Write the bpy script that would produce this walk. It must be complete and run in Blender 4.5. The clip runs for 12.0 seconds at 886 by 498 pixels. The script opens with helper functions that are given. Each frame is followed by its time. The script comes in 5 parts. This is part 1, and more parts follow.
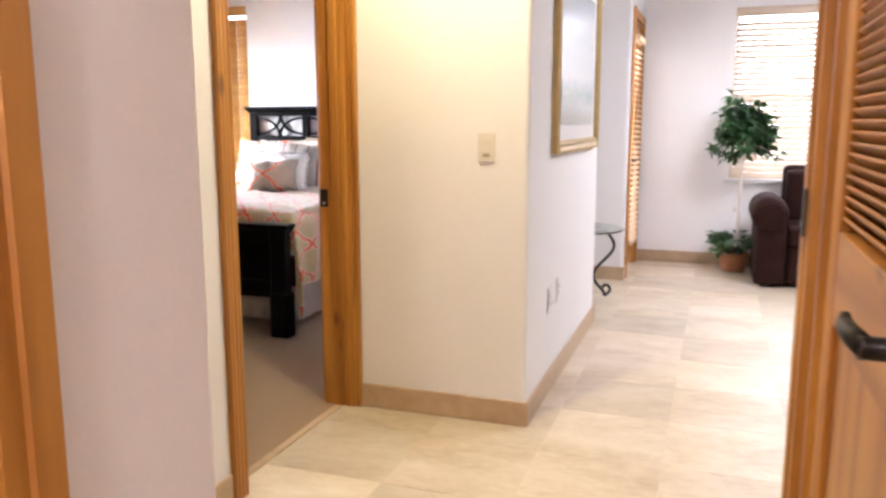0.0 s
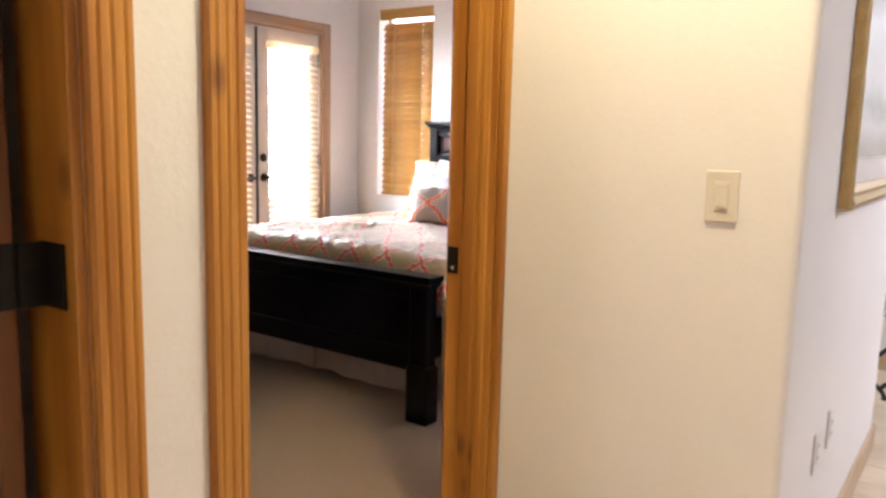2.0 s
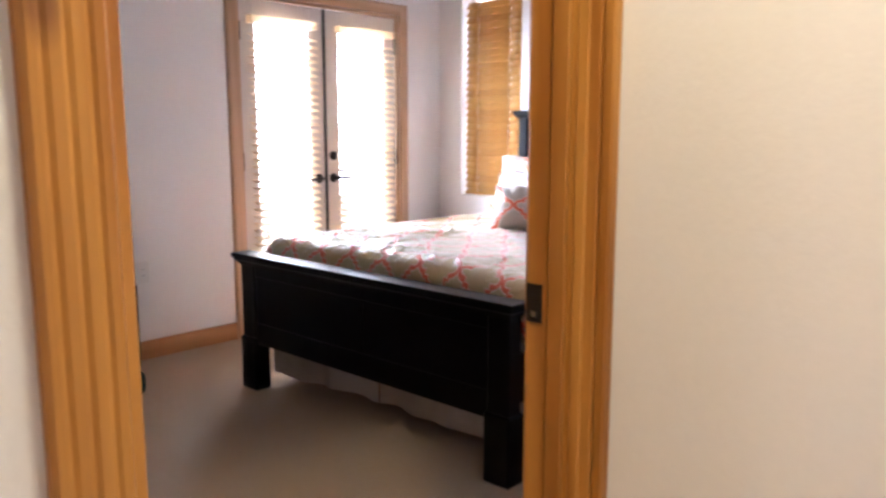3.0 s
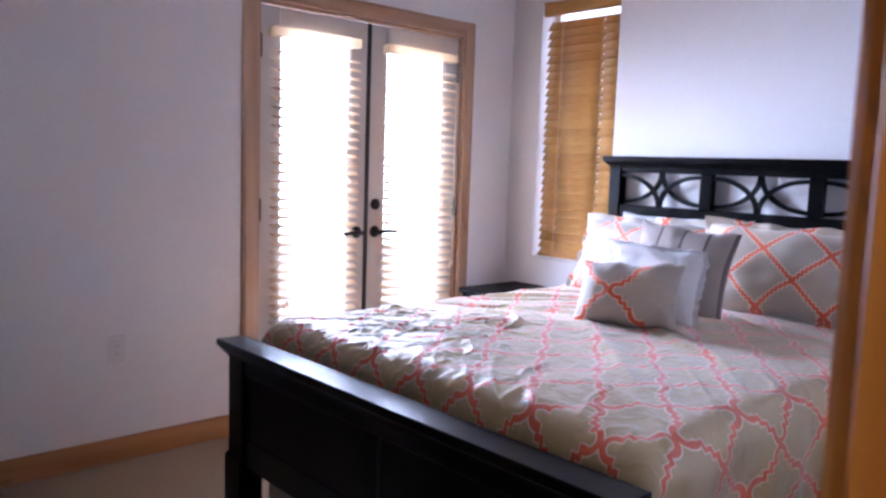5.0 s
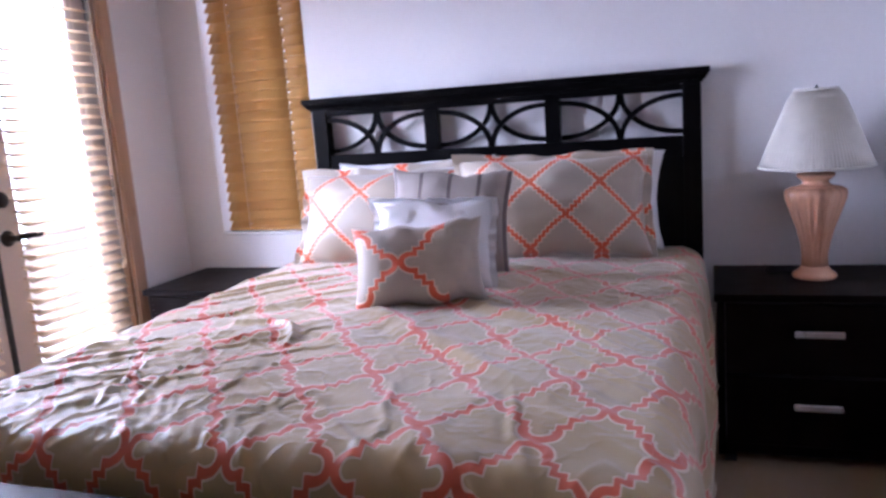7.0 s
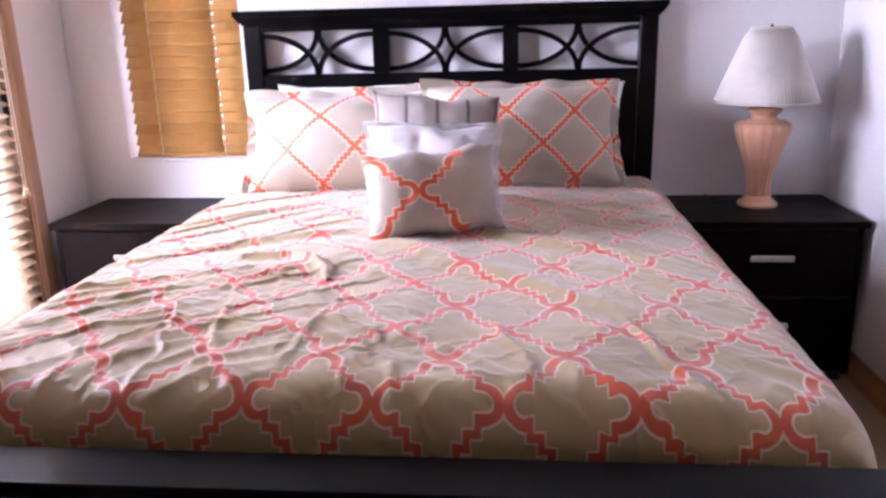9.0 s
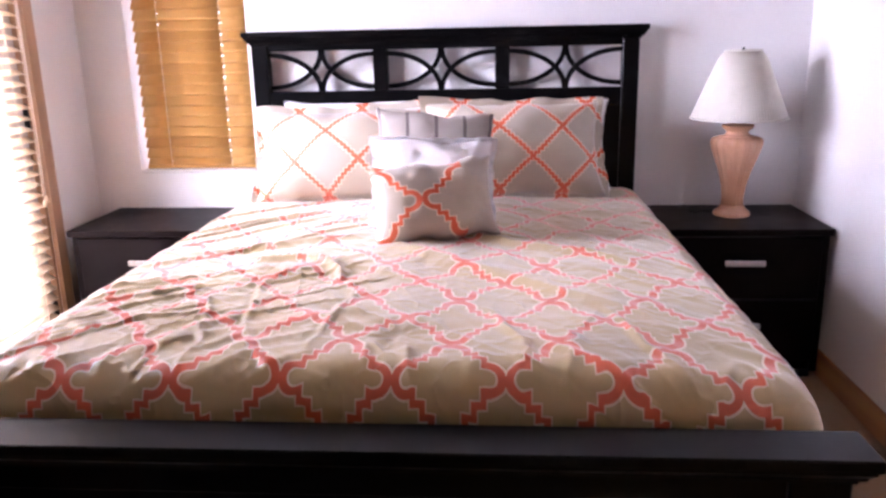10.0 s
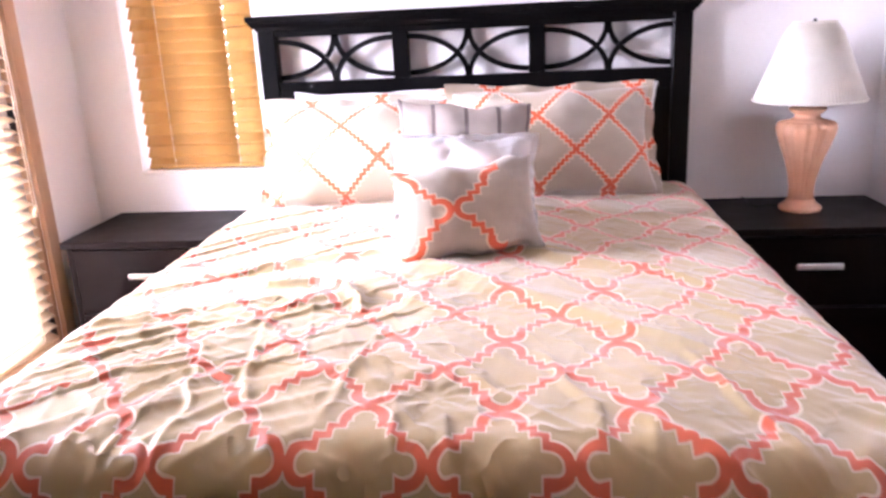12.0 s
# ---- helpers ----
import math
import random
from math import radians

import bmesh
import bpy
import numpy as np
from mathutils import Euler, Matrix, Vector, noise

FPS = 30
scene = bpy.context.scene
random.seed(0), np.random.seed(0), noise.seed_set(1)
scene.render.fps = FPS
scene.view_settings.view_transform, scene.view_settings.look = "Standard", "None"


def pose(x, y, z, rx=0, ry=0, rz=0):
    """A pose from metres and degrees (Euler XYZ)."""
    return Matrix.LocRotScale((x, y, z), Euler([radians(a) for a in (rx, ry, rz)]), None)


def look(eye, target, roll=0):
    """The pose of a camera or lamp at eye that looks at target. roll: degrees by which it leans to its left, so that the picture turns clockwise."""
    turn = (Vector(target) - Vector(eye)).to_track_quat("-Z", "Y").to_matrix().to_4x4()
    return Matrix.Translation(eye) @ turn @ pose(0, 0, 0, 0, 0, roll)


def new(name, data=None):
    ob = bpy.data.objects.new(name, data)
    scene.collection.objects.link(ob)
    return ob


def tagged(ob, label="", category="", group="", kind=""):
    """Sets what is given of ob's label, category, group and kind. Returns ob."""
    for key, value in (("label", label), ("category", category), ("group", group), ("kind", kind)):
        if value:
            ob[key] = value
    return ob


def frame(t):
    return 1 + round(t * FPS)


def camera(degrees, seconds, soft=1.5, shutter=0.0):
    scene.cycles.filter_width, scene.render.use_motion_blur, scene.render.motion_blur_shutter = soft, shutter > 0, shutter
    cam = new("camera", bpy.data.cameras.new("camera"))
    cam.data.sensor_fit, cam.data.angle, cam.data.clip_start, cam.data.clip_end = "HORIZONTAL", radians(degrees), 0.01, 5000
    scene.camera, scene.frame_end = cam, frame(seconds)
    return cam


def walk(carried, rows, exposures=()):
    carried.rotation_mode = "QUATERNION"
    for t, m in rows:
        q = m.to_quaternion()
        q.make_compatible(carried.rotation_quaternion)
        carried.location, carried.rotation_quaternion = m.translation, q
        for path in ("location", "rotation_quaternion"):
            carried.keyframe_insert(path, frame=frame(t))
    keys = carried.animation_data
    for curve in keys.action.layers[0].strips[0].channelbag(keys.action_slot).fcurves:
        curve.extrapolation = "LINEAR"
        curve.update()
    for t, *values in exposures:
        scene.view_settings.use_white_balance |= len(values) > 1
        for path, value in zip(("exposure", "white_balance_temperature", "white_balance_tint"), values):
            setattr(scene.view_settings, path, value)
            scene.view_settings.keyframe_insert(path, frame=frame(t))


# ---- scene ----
cam = camera(59.6, 12.0, soft=2.6, shutter=0.35)
PATH = [
    (0, (0.071, 0.043, 1.238), (-0.587, 1.904, 0.916), 0.0),
    (0.5, (-0.043, 0.291, 1.243), (-0.791, 2.124, 0.958), -0.3),
    (1, (-0.146, 0.624, 1.245), (-0.9, 2.456, 0.971), 0.9),
    (1.5, (-0.238, 0.913, 1.244), (-1.095, 2.697, 0.953), -0.7),
    (2, (-0.292, 1.235, 1.258), (-1.443, 2.846, 0.973), 1.4),
    (2.5, (-0.443, 1.509, 1.247), (-1.631, 3.078, 0.888), 0.5),
    (3, (-0.66, 1.816, 1.244), (-2.003, 3.266, 0.942), -0.0),
    (3.5, (-0.84, 2.075, 1.244), (-2.352, 3.34, 0.905), 1.6),
    (3.7, (-0.918, 2.125, 1.257), (-2.435, 3.397, 0.974), 1.5),
    (5.3, (-1.531, 2.701, 1.3), (-2.97, 4.073, 1.093), 1.9),
    (5.5, (-1.63, 2.751, 1.299), (-2.923, 4.256, 1.049), 0.5),
    (6, (-1.821, 2.832, 1.295), (-2.913, 4.475, 0.969), -1.6),
    (6.5, (-1.941, 2.927, 1.289), (-2.964, 4.61, 0.937), -1.4),
    (7, (-2.191, 2.93, 1.286), (-2.853, 4.784, 0.935), -4.3),
    (7.2, (-2.284, 2.918, 1.243), (-2.892, 4.785, 0.863), -5.4),
    (8.8, (-2.7, 2.926, 1.284), (-2.935, 4.836, 0.738), -1.7),
    (9, (-2.77, 2.888, 1.284), (-2.96, 4.804, 0.741), -1.5),
    (9.5, (-2.826, 2.805, 1.333), (-2.98, 4.74, 0.854), -0.4),
    (10, (-2.797, 2.688, 1.311), (-2.949, 4.616, 0.8), -1.2),
    (10.5, (-2.789, 2.626, 1.304), (-2.938, 4.547, 0.769), -1.8),
    (11, (-2.791, 2.677, 1.298), (-2.922, 4.588, 0.722), -1.6),
    (11.5, (-2.81, 2.841, 1.31), (-2.941, 4.751, 0.731), -3.4),
    (12, (-2.856, 3.025, 1.324), (-3.065, 4.933, 0.762), -2.8),
]
EXPOSURES = [(0, 0.58, 6050, 18), (1, 0.50, 6100, 17), (2, 0.40, 6150, 17), (3.0, 0.38, 5700, 20), (3.7, 0.48, 5150, 22), (5.3, -0.38, 5050, 27), (7.2, -0.58, 5300, 32), (8.8, -0.18, 5650, 37), (9.5, 0.14, 5900, 36), (10, 0.18, 5950, 36), (11, 0.66, 6050, 36), (12, 0.65, 6100, 35)]
walk(cam, [(t, look(eye, target, roll)) for t, eye, target, roll in PATH], EXPOSURES)

# ---- world, sun and daylight ----
world = bpy.data.worlds.new("sky")
scene.world = world
world.use_nodes = True
wn = world.node_tree
sky = wn.nodes.new("ShaderNodeTexSky")
sky.sky_type, sky.sun_disc = "NISHITA", False
sky.sun_elevation, sky.sun_rotation = radians(55), radians(200)
wn.links.new(sky.outputs[0], wn.nodes["Background"].inputs[0])
wn.nodes["Background"].inputs[1].default_value = 0.1
sun = new("sun", bpy.data.lights.new("sun", "SUN"))
sun.data.energy, sun.data.angle, sun.data.color = 3.0, radians(0.5), (1.0, 0.95, 0.88)
sun.matrix_world = look((0, 0, 0), (0.2, 0.53, -0.82))


def area(name, eye, target, w, h, power, color):
    lamp = bpy.data.lights.new(name, "AREA")
    lamp.shape, lamp.size, lamp.size_y, lamp.energy, lamp.color = "RECTANGLE", w, h, power, color
    ob = new(name, lamp)
    ob.matrix_world = look(eye, target)
    return ob


DAY = (0.98, 0.98, 1.0)
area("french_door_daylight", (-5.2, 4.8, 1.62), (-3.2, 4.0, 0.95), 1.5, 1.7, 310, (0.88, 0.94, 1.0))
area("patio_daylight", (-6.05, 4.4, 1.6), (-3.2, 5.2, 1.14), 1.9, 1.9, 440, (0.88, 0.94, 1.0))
area("bedroom_window_daylight", (-4.17, 6.6, 1.75), (-4.17, 6.0, 1.5), 0.8, 1.5, 12, DAY)
area("living_window_daylight", (0.68, 7.75, 1.9), (0.68, 6.0, 1.0), 1.3, 1.4, 110, DAY)
area("living_door_daylight", (-1.15, 6.74, 1.5), (0, 6.74, 0.8), 0.8, 1.6, 40, DAY)
area("alcove_lamp_light", (-0.87, 2.48, 2.66), (-0.87, 2.48, 0), 0.14, 0.14, 28, (1.0, 0.86, 0.48))
# added fill, out of view: lifts the corridor wall that daylight should light
area("corridor_lamp_light", (-0.2, -0.9, 2.66), (-0.2, -0.9, 0), 0.14, 0.14, 29, (1.0, 0.84, 0.76))
# added fill for the bright living room walls; its spot overhead is freely chosen
area("living_lamp_light", (1.2, 5.2, 2.66), (1.2, 5.2, 0), 0.9, 0.9, 62, (0.98, 0.97, 1.0))


# ---- materials ----
def material(name, rough=0.6, metal=0.0):
    m = bpy.data.materials.new(name)
    m.use_nodes = True
    b = m.node_tree.nodes["Principled BSDF"]
    b.inputs["Roughness"].default_value, b.inputs["Metallic"].default_value = rough, metal
    return m, m.node_tree, b


def node(tree, kind, **inputs):
    n = tree.nodes.new("ShaderNode" + kind)
    for k, v in inputs.items():
        n.inputs[k].default_value = v
    return n


def mathn(tree, op, a, b=None):
    n = tree.nodes.new("ShaderNodeMath")
    n.operation = op
    for i, v in enumerate((a, b)):
        if v is None:
            continue
        if isinstance(v, (int, float)):
            n.inputs[i].default_value = v
        else:
            tree.links.new(v, n.inputs[i])
    return n.outputs[0]


def mixc(tree, fac, a, b):
    n = tree.nodes.new("ShaderNodeMix")
    n.data_type = "RGBA"
    for i, v in ((0, fac), (6, a), (7, b)):
        if isinstance(v, (int, float)):
            n.inputs[i].default_value = v
        elif isinstance(v, tuple):
            n.inputs[i].default_value = (*v, 1)
        else:
            tree.links.new(v, n.inputs[i])
    return n.outputs[2]


def noisen(tree, vec, scale, detail=4.0, rough=0.55):
    n = node(tree, "TexNoise", Scale=scale, Detail=detail, Roughness=rough)
    if vec is not None:
        tree.links.new(vec, n.inputs["Vector"])
    return n.outputs[0]


def coords(tree, kind="Object", scale=(1, 1, 1)):
    c = tree.nodes.new("ShaderNodeTexCoord")
    m = node(tree, "Mapping", Scale=scale)
    tree.links.new(c.outputs[kind], m.inputs[0])
    return m.outputs[0]


def bumped(tree, b, height, strength, dist):
    n = node(tree, "Bump", Strength=strength, Distance=dist)
    tree.links.new(height, n.inputs["Height"])
    tree.links.new(n.outputs[0], b.inputs["Normal"])


def ramp(tree, fac, *stops):
    n = tree.nodes.new("ShaderNodeValToRGB")
    e = n.color_ramp.elements
    while len(e) < len(stops):
        e.new(0.5)
    for el, (p, c) in zip(e, stops):
        el.position, el.color = p, (*c, 1)
    tree.links.new(fac, n.inputs[0])
    return n.outputs[0]


def mottled(name, c1, c2, scale=6.0, rough=0.7, metal=0.0, bump=0.15, fine=120.0, dist=0.002, coat=0.0, spec=0.5):
    m, t, b = material(name, rough, metal)
    b.inputs["Specular IOR Level"].default_value = spec
    v = coords(t)
    n1, n2 = noisen(t, v, scale), noisen(t, v, fine, 3)
    f = mathn(t, "ADD", mathn(t, "MULTIPLY", n1, 0.7), mathn(t, "MULTIPLY", n2, 0.3))
    t.links.new(ramp(t, f, (0.3, c1), (0.7, c2)), b.inputs["Base Color"])
    r = mathn(t, "ADD", rough - 0.08, mathn(t, "MULTIPLY", n1, 0.16))
    t.links.new(r, b.inputs["Roughness"])
    bumped(t, b, n2, bump, dist)
    b.inputs["Coat Weight"].default_value = coat
    return m


def pine(name, c1, c2, stretch, rough=0.42):
    """Knotty pine, grain along the axis whose stretch is small."""
    m, t, b = material(name, rough)
    v = coords(t, "Object", stretch)
    warp = noisen(t, v, 2.2, 3)
    grain = noisen(t, v, 26, 5, 0.6)
    w = t.nodes.new("ShaderNodeTexWave")
    w.wave_type, w.bands_direction = "BANDS", "DIAGONAL"
    w.inputs["Scale"].default_value, w.inputs["Distortion"].default_value = 5.5, 7.0
    w.inputs["Detail"].default_value = 3.0
    t.links.new(v, w.inputs["Vector"])
    f = mathn(t, "ADD", mathn(t, "MULTIPLY", w.outputs[0], 0.4), mathn(t, "MULTIPLY", grain, 0.6))
    col = ramp(t, f, (0.25, c1), (0.75, c2))
    k = t.nodes.new("ShaderNodeTexVoronoi")
    k.inputs["Scale"].default_value = 4.2
    kv = coords(t, "Object", tuple(0.8 if s < 1 else 1.5 for s in stretch))
    pick = t.nodes.new("ShaderNodeObjectInfo")
    away = node(t, "VectorMath")
    spread = t.nodes.new("ShaderNodeCombineXYZ")
    for i, size in enumerate((17.0, 29.0, 41.0)):
        t.links.new(mathn(t, "MULTIPLY", pick.outputs["Random"], size), spread.inputs[i])
    t.links.new(kv, away.inputs[0])
    t.links.new(spread.outputs[0], away.inputs[1])
    t.links.new(away.outputs[0], k.inputs["Vector"])
    knot = ramp(t, k.outputs[0], (0.06, (1, 1, 1)), (0.15, (0, 0, 0)))
    col = mixc(t, mathn(t, "MULTIPLY", knot, 0.75), col, (0.16, 0.055, 0.015))
    ri = t.nodes.new("ShaderNodeObjectInfo")
    tone = mathn(t, "ADD", 0.86, mathn(t, "MULTIPLY", ri.outputs["Random"], 0.2))
    hsv = node(t, "HueSaturation")
    t.links.new(tone, hsv.inputs["Value"])
    t.links.new(col, hsv.inputs["Color"])
    t.links.new(hsv.outputs[0], b.inputs["Base Color"])
    bumped(t, b, f, 0.12, 0.001)
    return m


PLASTER = mottled("white_plaster", (0.745, 0.725, 0.715), (0.80, 0.78, 0.77), 1.3, 0.85, bump=0.25, fine=70, dist=0.003)
CEILING = mottled("ceiling_paint", (0.76, 0.75, 0.73), (0.81, 0.80, 0.78), 2.0, 0.9)
PINE_V = pine("pine_upright", (0.33, 0.122, 0.013), (0.51, 0.235, 0.040), (1, 1, 0.07))
PINE_X = pine("pine_along_x", (0.33, 0.122, 0.013), (0.51, 0.235, 0.040), (0.07, 1, 1))
PINE_Y = pine("pine_along_y", (0.33, 0.122, 0.013), (0.51, 0.235, 0.040), (1, 0.07, 1))
PALE_V = pine("pale_pine_upright", (0.36, 0.215, 0.12), (0.47, 0.30, 0.185), (1, 1, 0.07))
PALE_Y = pine("pale_pine_along_y", (0.36, 0.215, 0.12), (0.47, 0.30, 0.185), (1, 0.07, 1))
# darker copy of the pine: the closet's shade is put into its colour
SHADED_V = pine("shaded_pine_upright", (0.13, 0.042, 0.008), (0.21, 0.078, 0.017), (1, 1, 0.07))
BASE_Y = pine("baseboard_pine_y", (0.36, 0.15, 0.05), (0.48, 0.23, 0.085), (1, 0.07, 1))
BASE_X = pine("baseboard_pine_x", (0.36, 0.15, 0.05), (0.48, 0.23, 0.085), (0.07, 1, 1))
DOORWHITE = mottled("door_paint", (0.48, 0.43, 0.39), (0.56, 0.51, 0.47), 3, 0.45)
ESPRESSO = mottled("espresso_wood", (0.0012, 0.0011, 0.0013), (0.0026, 0.0023, 0.0025), 8, 0.32, bump=0.04, spec=0.11)
WALNUT = mottled("dark_laminate", (0.0036, 0.0020, 0.0016), (0.0076, 0.0042, 0.0034), 10, 0.40, bump=0.05, spec=0.05)
BRONZE = mottled("dark_bronze", (0.008, 0.007, 0.006), (0.020, 0.016, 0.014), 30, 0.42, 0.5)
NICKEL = mottled("brushed_nickel", (0.55, 0.54, 0.53), (0.66, 0.65, 0.64), 40, 0.3, 1.0)
IRON = mottled("wrought_iron", (0.018, 0.016, 0.015), (0.04, 0.036, 0.033), 25, 0.5, 0.6)
GILT = mottled("gilt_frame", (0.36, 0.24, 0.075), (0.50, 0.36, 0.14), 25, 0.4, 0.3)
PLATE = mottled("almond_plastic", (0.66, 0.61, 0.53), (0.71, 0.66, 0.58), 8, 0.35, bump=0.02)
PLATEWHITE = mottled("white_plastic", (0.68, 0.66, 0.64), (0.72, 0.70, 0.68), 8, 0.35, bump=0.02)
SHADEMAT = mottled("pleated_shade", (0.62, 0.59, 0.52), (0.69, 0.655, 0.58), 20, 0.85, bump=0.3, fine=260)
CERAMIC = mottled("peach_ceramic", (0.62, 0.30, 0.17), (0.73, 0.42, 0.27), 9, 0.22, bump=0.03, coat=0.4)
SKIRT = mottled("taupe_bedskirt", (0.36, 0.31, 0.28), (0.45, 0.39, 0.35), 10, 0.9, bump=0.4, fine=300)
HEM = mottled("hem_cloth", (0.45, 0.36, 0.25), (0.52, 0.43, 0.31), 14, 0.6, bump=0.3, fine=240)
WHITECLOTH = mottled("white_cotton", (0.78, 0.78, 0.79), (0.84, 0.84, 0.85), 14, 0.9, bump=0.5, fine=240)
TEAL = mottled("dark_teal_chenille", (0.004, 0.016, 0.017), (0.010, 0.028, 0.029), 12, 0.9, bump=0.5, fine=330, spec=0.12)
TEALPILLOW = mottled("sea_green_velvet", (0.035, 0.12, 0.11), (0.06, 0.17, 0.155), 12, 0.8, bump=0.3, fine=330)
SLATE = mottled("slate_blue_cotton", (0.030, 0.045, 0.065), (0.050, 0.068, 0.092), 12, 0.9, bump=0.3, fine=300, spec=0.15)
FRINGE = mottled("tan_fringe", (0.42, 0.31, 0.22), (0.54, 0.42, 0.31), 40, 0.9, bump=0.5, fine=320)
FRINGEDARK = mottled("brown_valance", (0.19, 0.125, 0.09), (0.27, 0.185, 0.135), 30, 0.9, bump=0.4, fine=300)
LEATHER = mottled("brown_microfibre", (0.016, 0.0062, 0.0045), (0.030, 0.012, 0.009), 9, 0.8, bump=0.3, fine=160, spec=0.1)
TERRACOTTA = mottled("terracotta", (0.36, 0.15, 0.07), (0.47, 0.22, 0.11), 14, 0.8)
LEAF = mottled("leaf_green", (0.014, 0.052, 0.013), (0.042, 0.12, 0.032), 22, 0.45, bump=0.1)
TRUNK = mottled("pale_stem", (0.50, 0.44, 0.38), (0.66, 0.60, 0.54), 30, 0.8)
SOIL = mottled("potting_moss", (0.03, 0.03, 0.015), (0.07, 0.06, 0.03), 40, 0.95)
RUG = mottled("blue_grey_rug", (0.24, 0.27, 0.30), (0.36, 0.37, 0.37), 3, 0.95, bump=0.5, fine=300)
PATIO = mottled("patio_concrete", (0.52, 0.49, 0.45), (0.62, 0.59, 0.54), 3, 0.9)
GROUND = mottled("desert_ground", (0.32, 0.25, 0.18), (0.42, 0.34, 0.25), 0.3, 0.95)
STUCCO = mottled("tan_stucco", (0.42, 0.33, 0.24), (0.50, 0.40, 0.30), 2, 0.9, bump=0.4)
GROUT = mottled("grout", (0.60, 0.50, 0.375), (0.68, 0.58, 0.45), 18, 0.9)
CORD = mottled("blind_cord", (0.66, 0.56, 0.42), (0.74, 0.64, 0.50), 30, 0.8)
BLACK = mottled("black_rubber", (0.012, 0.012, 0.012), (0.02, 0.02, 0.02), 30, 0.6)


def make_carpet():
    m, t, b = material("beige_carpet", 0.97)
    v = coords(t)
    n1, n2, n3 = noisen(t, v, 1.1, 3), noisen(t, v, 34, 3), noisen(t, v, 420, 2)
    f = mathn(t, "ADD", mathn(t, "ADD", mathn(t, "MULTIPLY", n1, 0.4), mathn(t, "MULTIPLY", n2, 0.25)), mathn(t, "MULTIPLY", n3, 0.35))
    t.links.new(ramp(t, f, (0.3, (0.25, 0.15, 0.075)), (0.7, (0.375, 0.25, 0.135))), b.inputs["Base Color"])
    bumped(t, b, mathn(t, "ADD", n3, mathn(t, "MULTIPLY", n2, 0.6)), 0.7, 0.006)
    b.inputs["Sheen Weight"].default_value = 0.25
    return m


def make_travertine(name, c1, c2, c3, rough, veins):
    m, t, b = material(name, rough)
    geo = t.nodes.new("ShaderNodeNewGeometry")
    ri = t.nodes.new("ShaderNodeObjectInfo")
    off = t.nodes.new("ShaderNodeVectorMath")
    off.operation = "MULTIPLY_ADD"
    comb = t.nodes.new("ShaderNodeCombineXYZ")
    for i in range(3):
        t.links.new(mathn(t, "MULTIPLY", ri.outputs["Random"], 37.0 + 11 * i), comb.inputs[i])
    t.links.new(geo.outputs["Position"], off.inputs[0])
    off.inputs[1].default_value = (1, veins, 1)
    t.links.new(comb.outputs[0], off.inputs[2])
    n1, n2 = noisen(t, off.outputs[0], 2.4, 7, 0.62), noisen(t, off.outputs[0], 17, 6, 0.65)
    f = mathn(t, "ADD", mathn(t, "MULTIPLY", n1, 0.65), mathn(t, "MULTIPLY", n2, 0.35))
    col = ramp(t, f, (0.32, c1), (0.52, c2), (0.72, c3))
    hsv = node(t, "HueSaturation")
    t.links.new(mathn(t, "ADD", 0.86, mathn(t, "MULTIPLY", ri.outputs["Random"], 0.24)), hsv.inputs["Value"])
    t.links.new(col, hsv.inputs["Color"])
    t.links.new(hsv.outputs[0], b.inputs["Base Color"])
    t.links.new(mathn(t, "ADD", rough - 0.1, mathn(t, "MULTIPLY", n2, 0.25)), b.inputs["Roughness"])
    bumped(t, b, n2, 0.06, 0.002)
    return m


CARPET = make_carpet()
TRAVERTINE = make_travertine("honed_travertine", (0.44, 0.335, 0.21), (0.60, 0.50, 0.37), (0.71, 0.63, 0.52), 0.40, 1.8)
STONEBASE = make_travertine("travertine_base", (0.36, 0.24, 0.14), (0.47, 0.34, 0.21), (0.56, 0.43, 0.29), 0.45, 1.0)


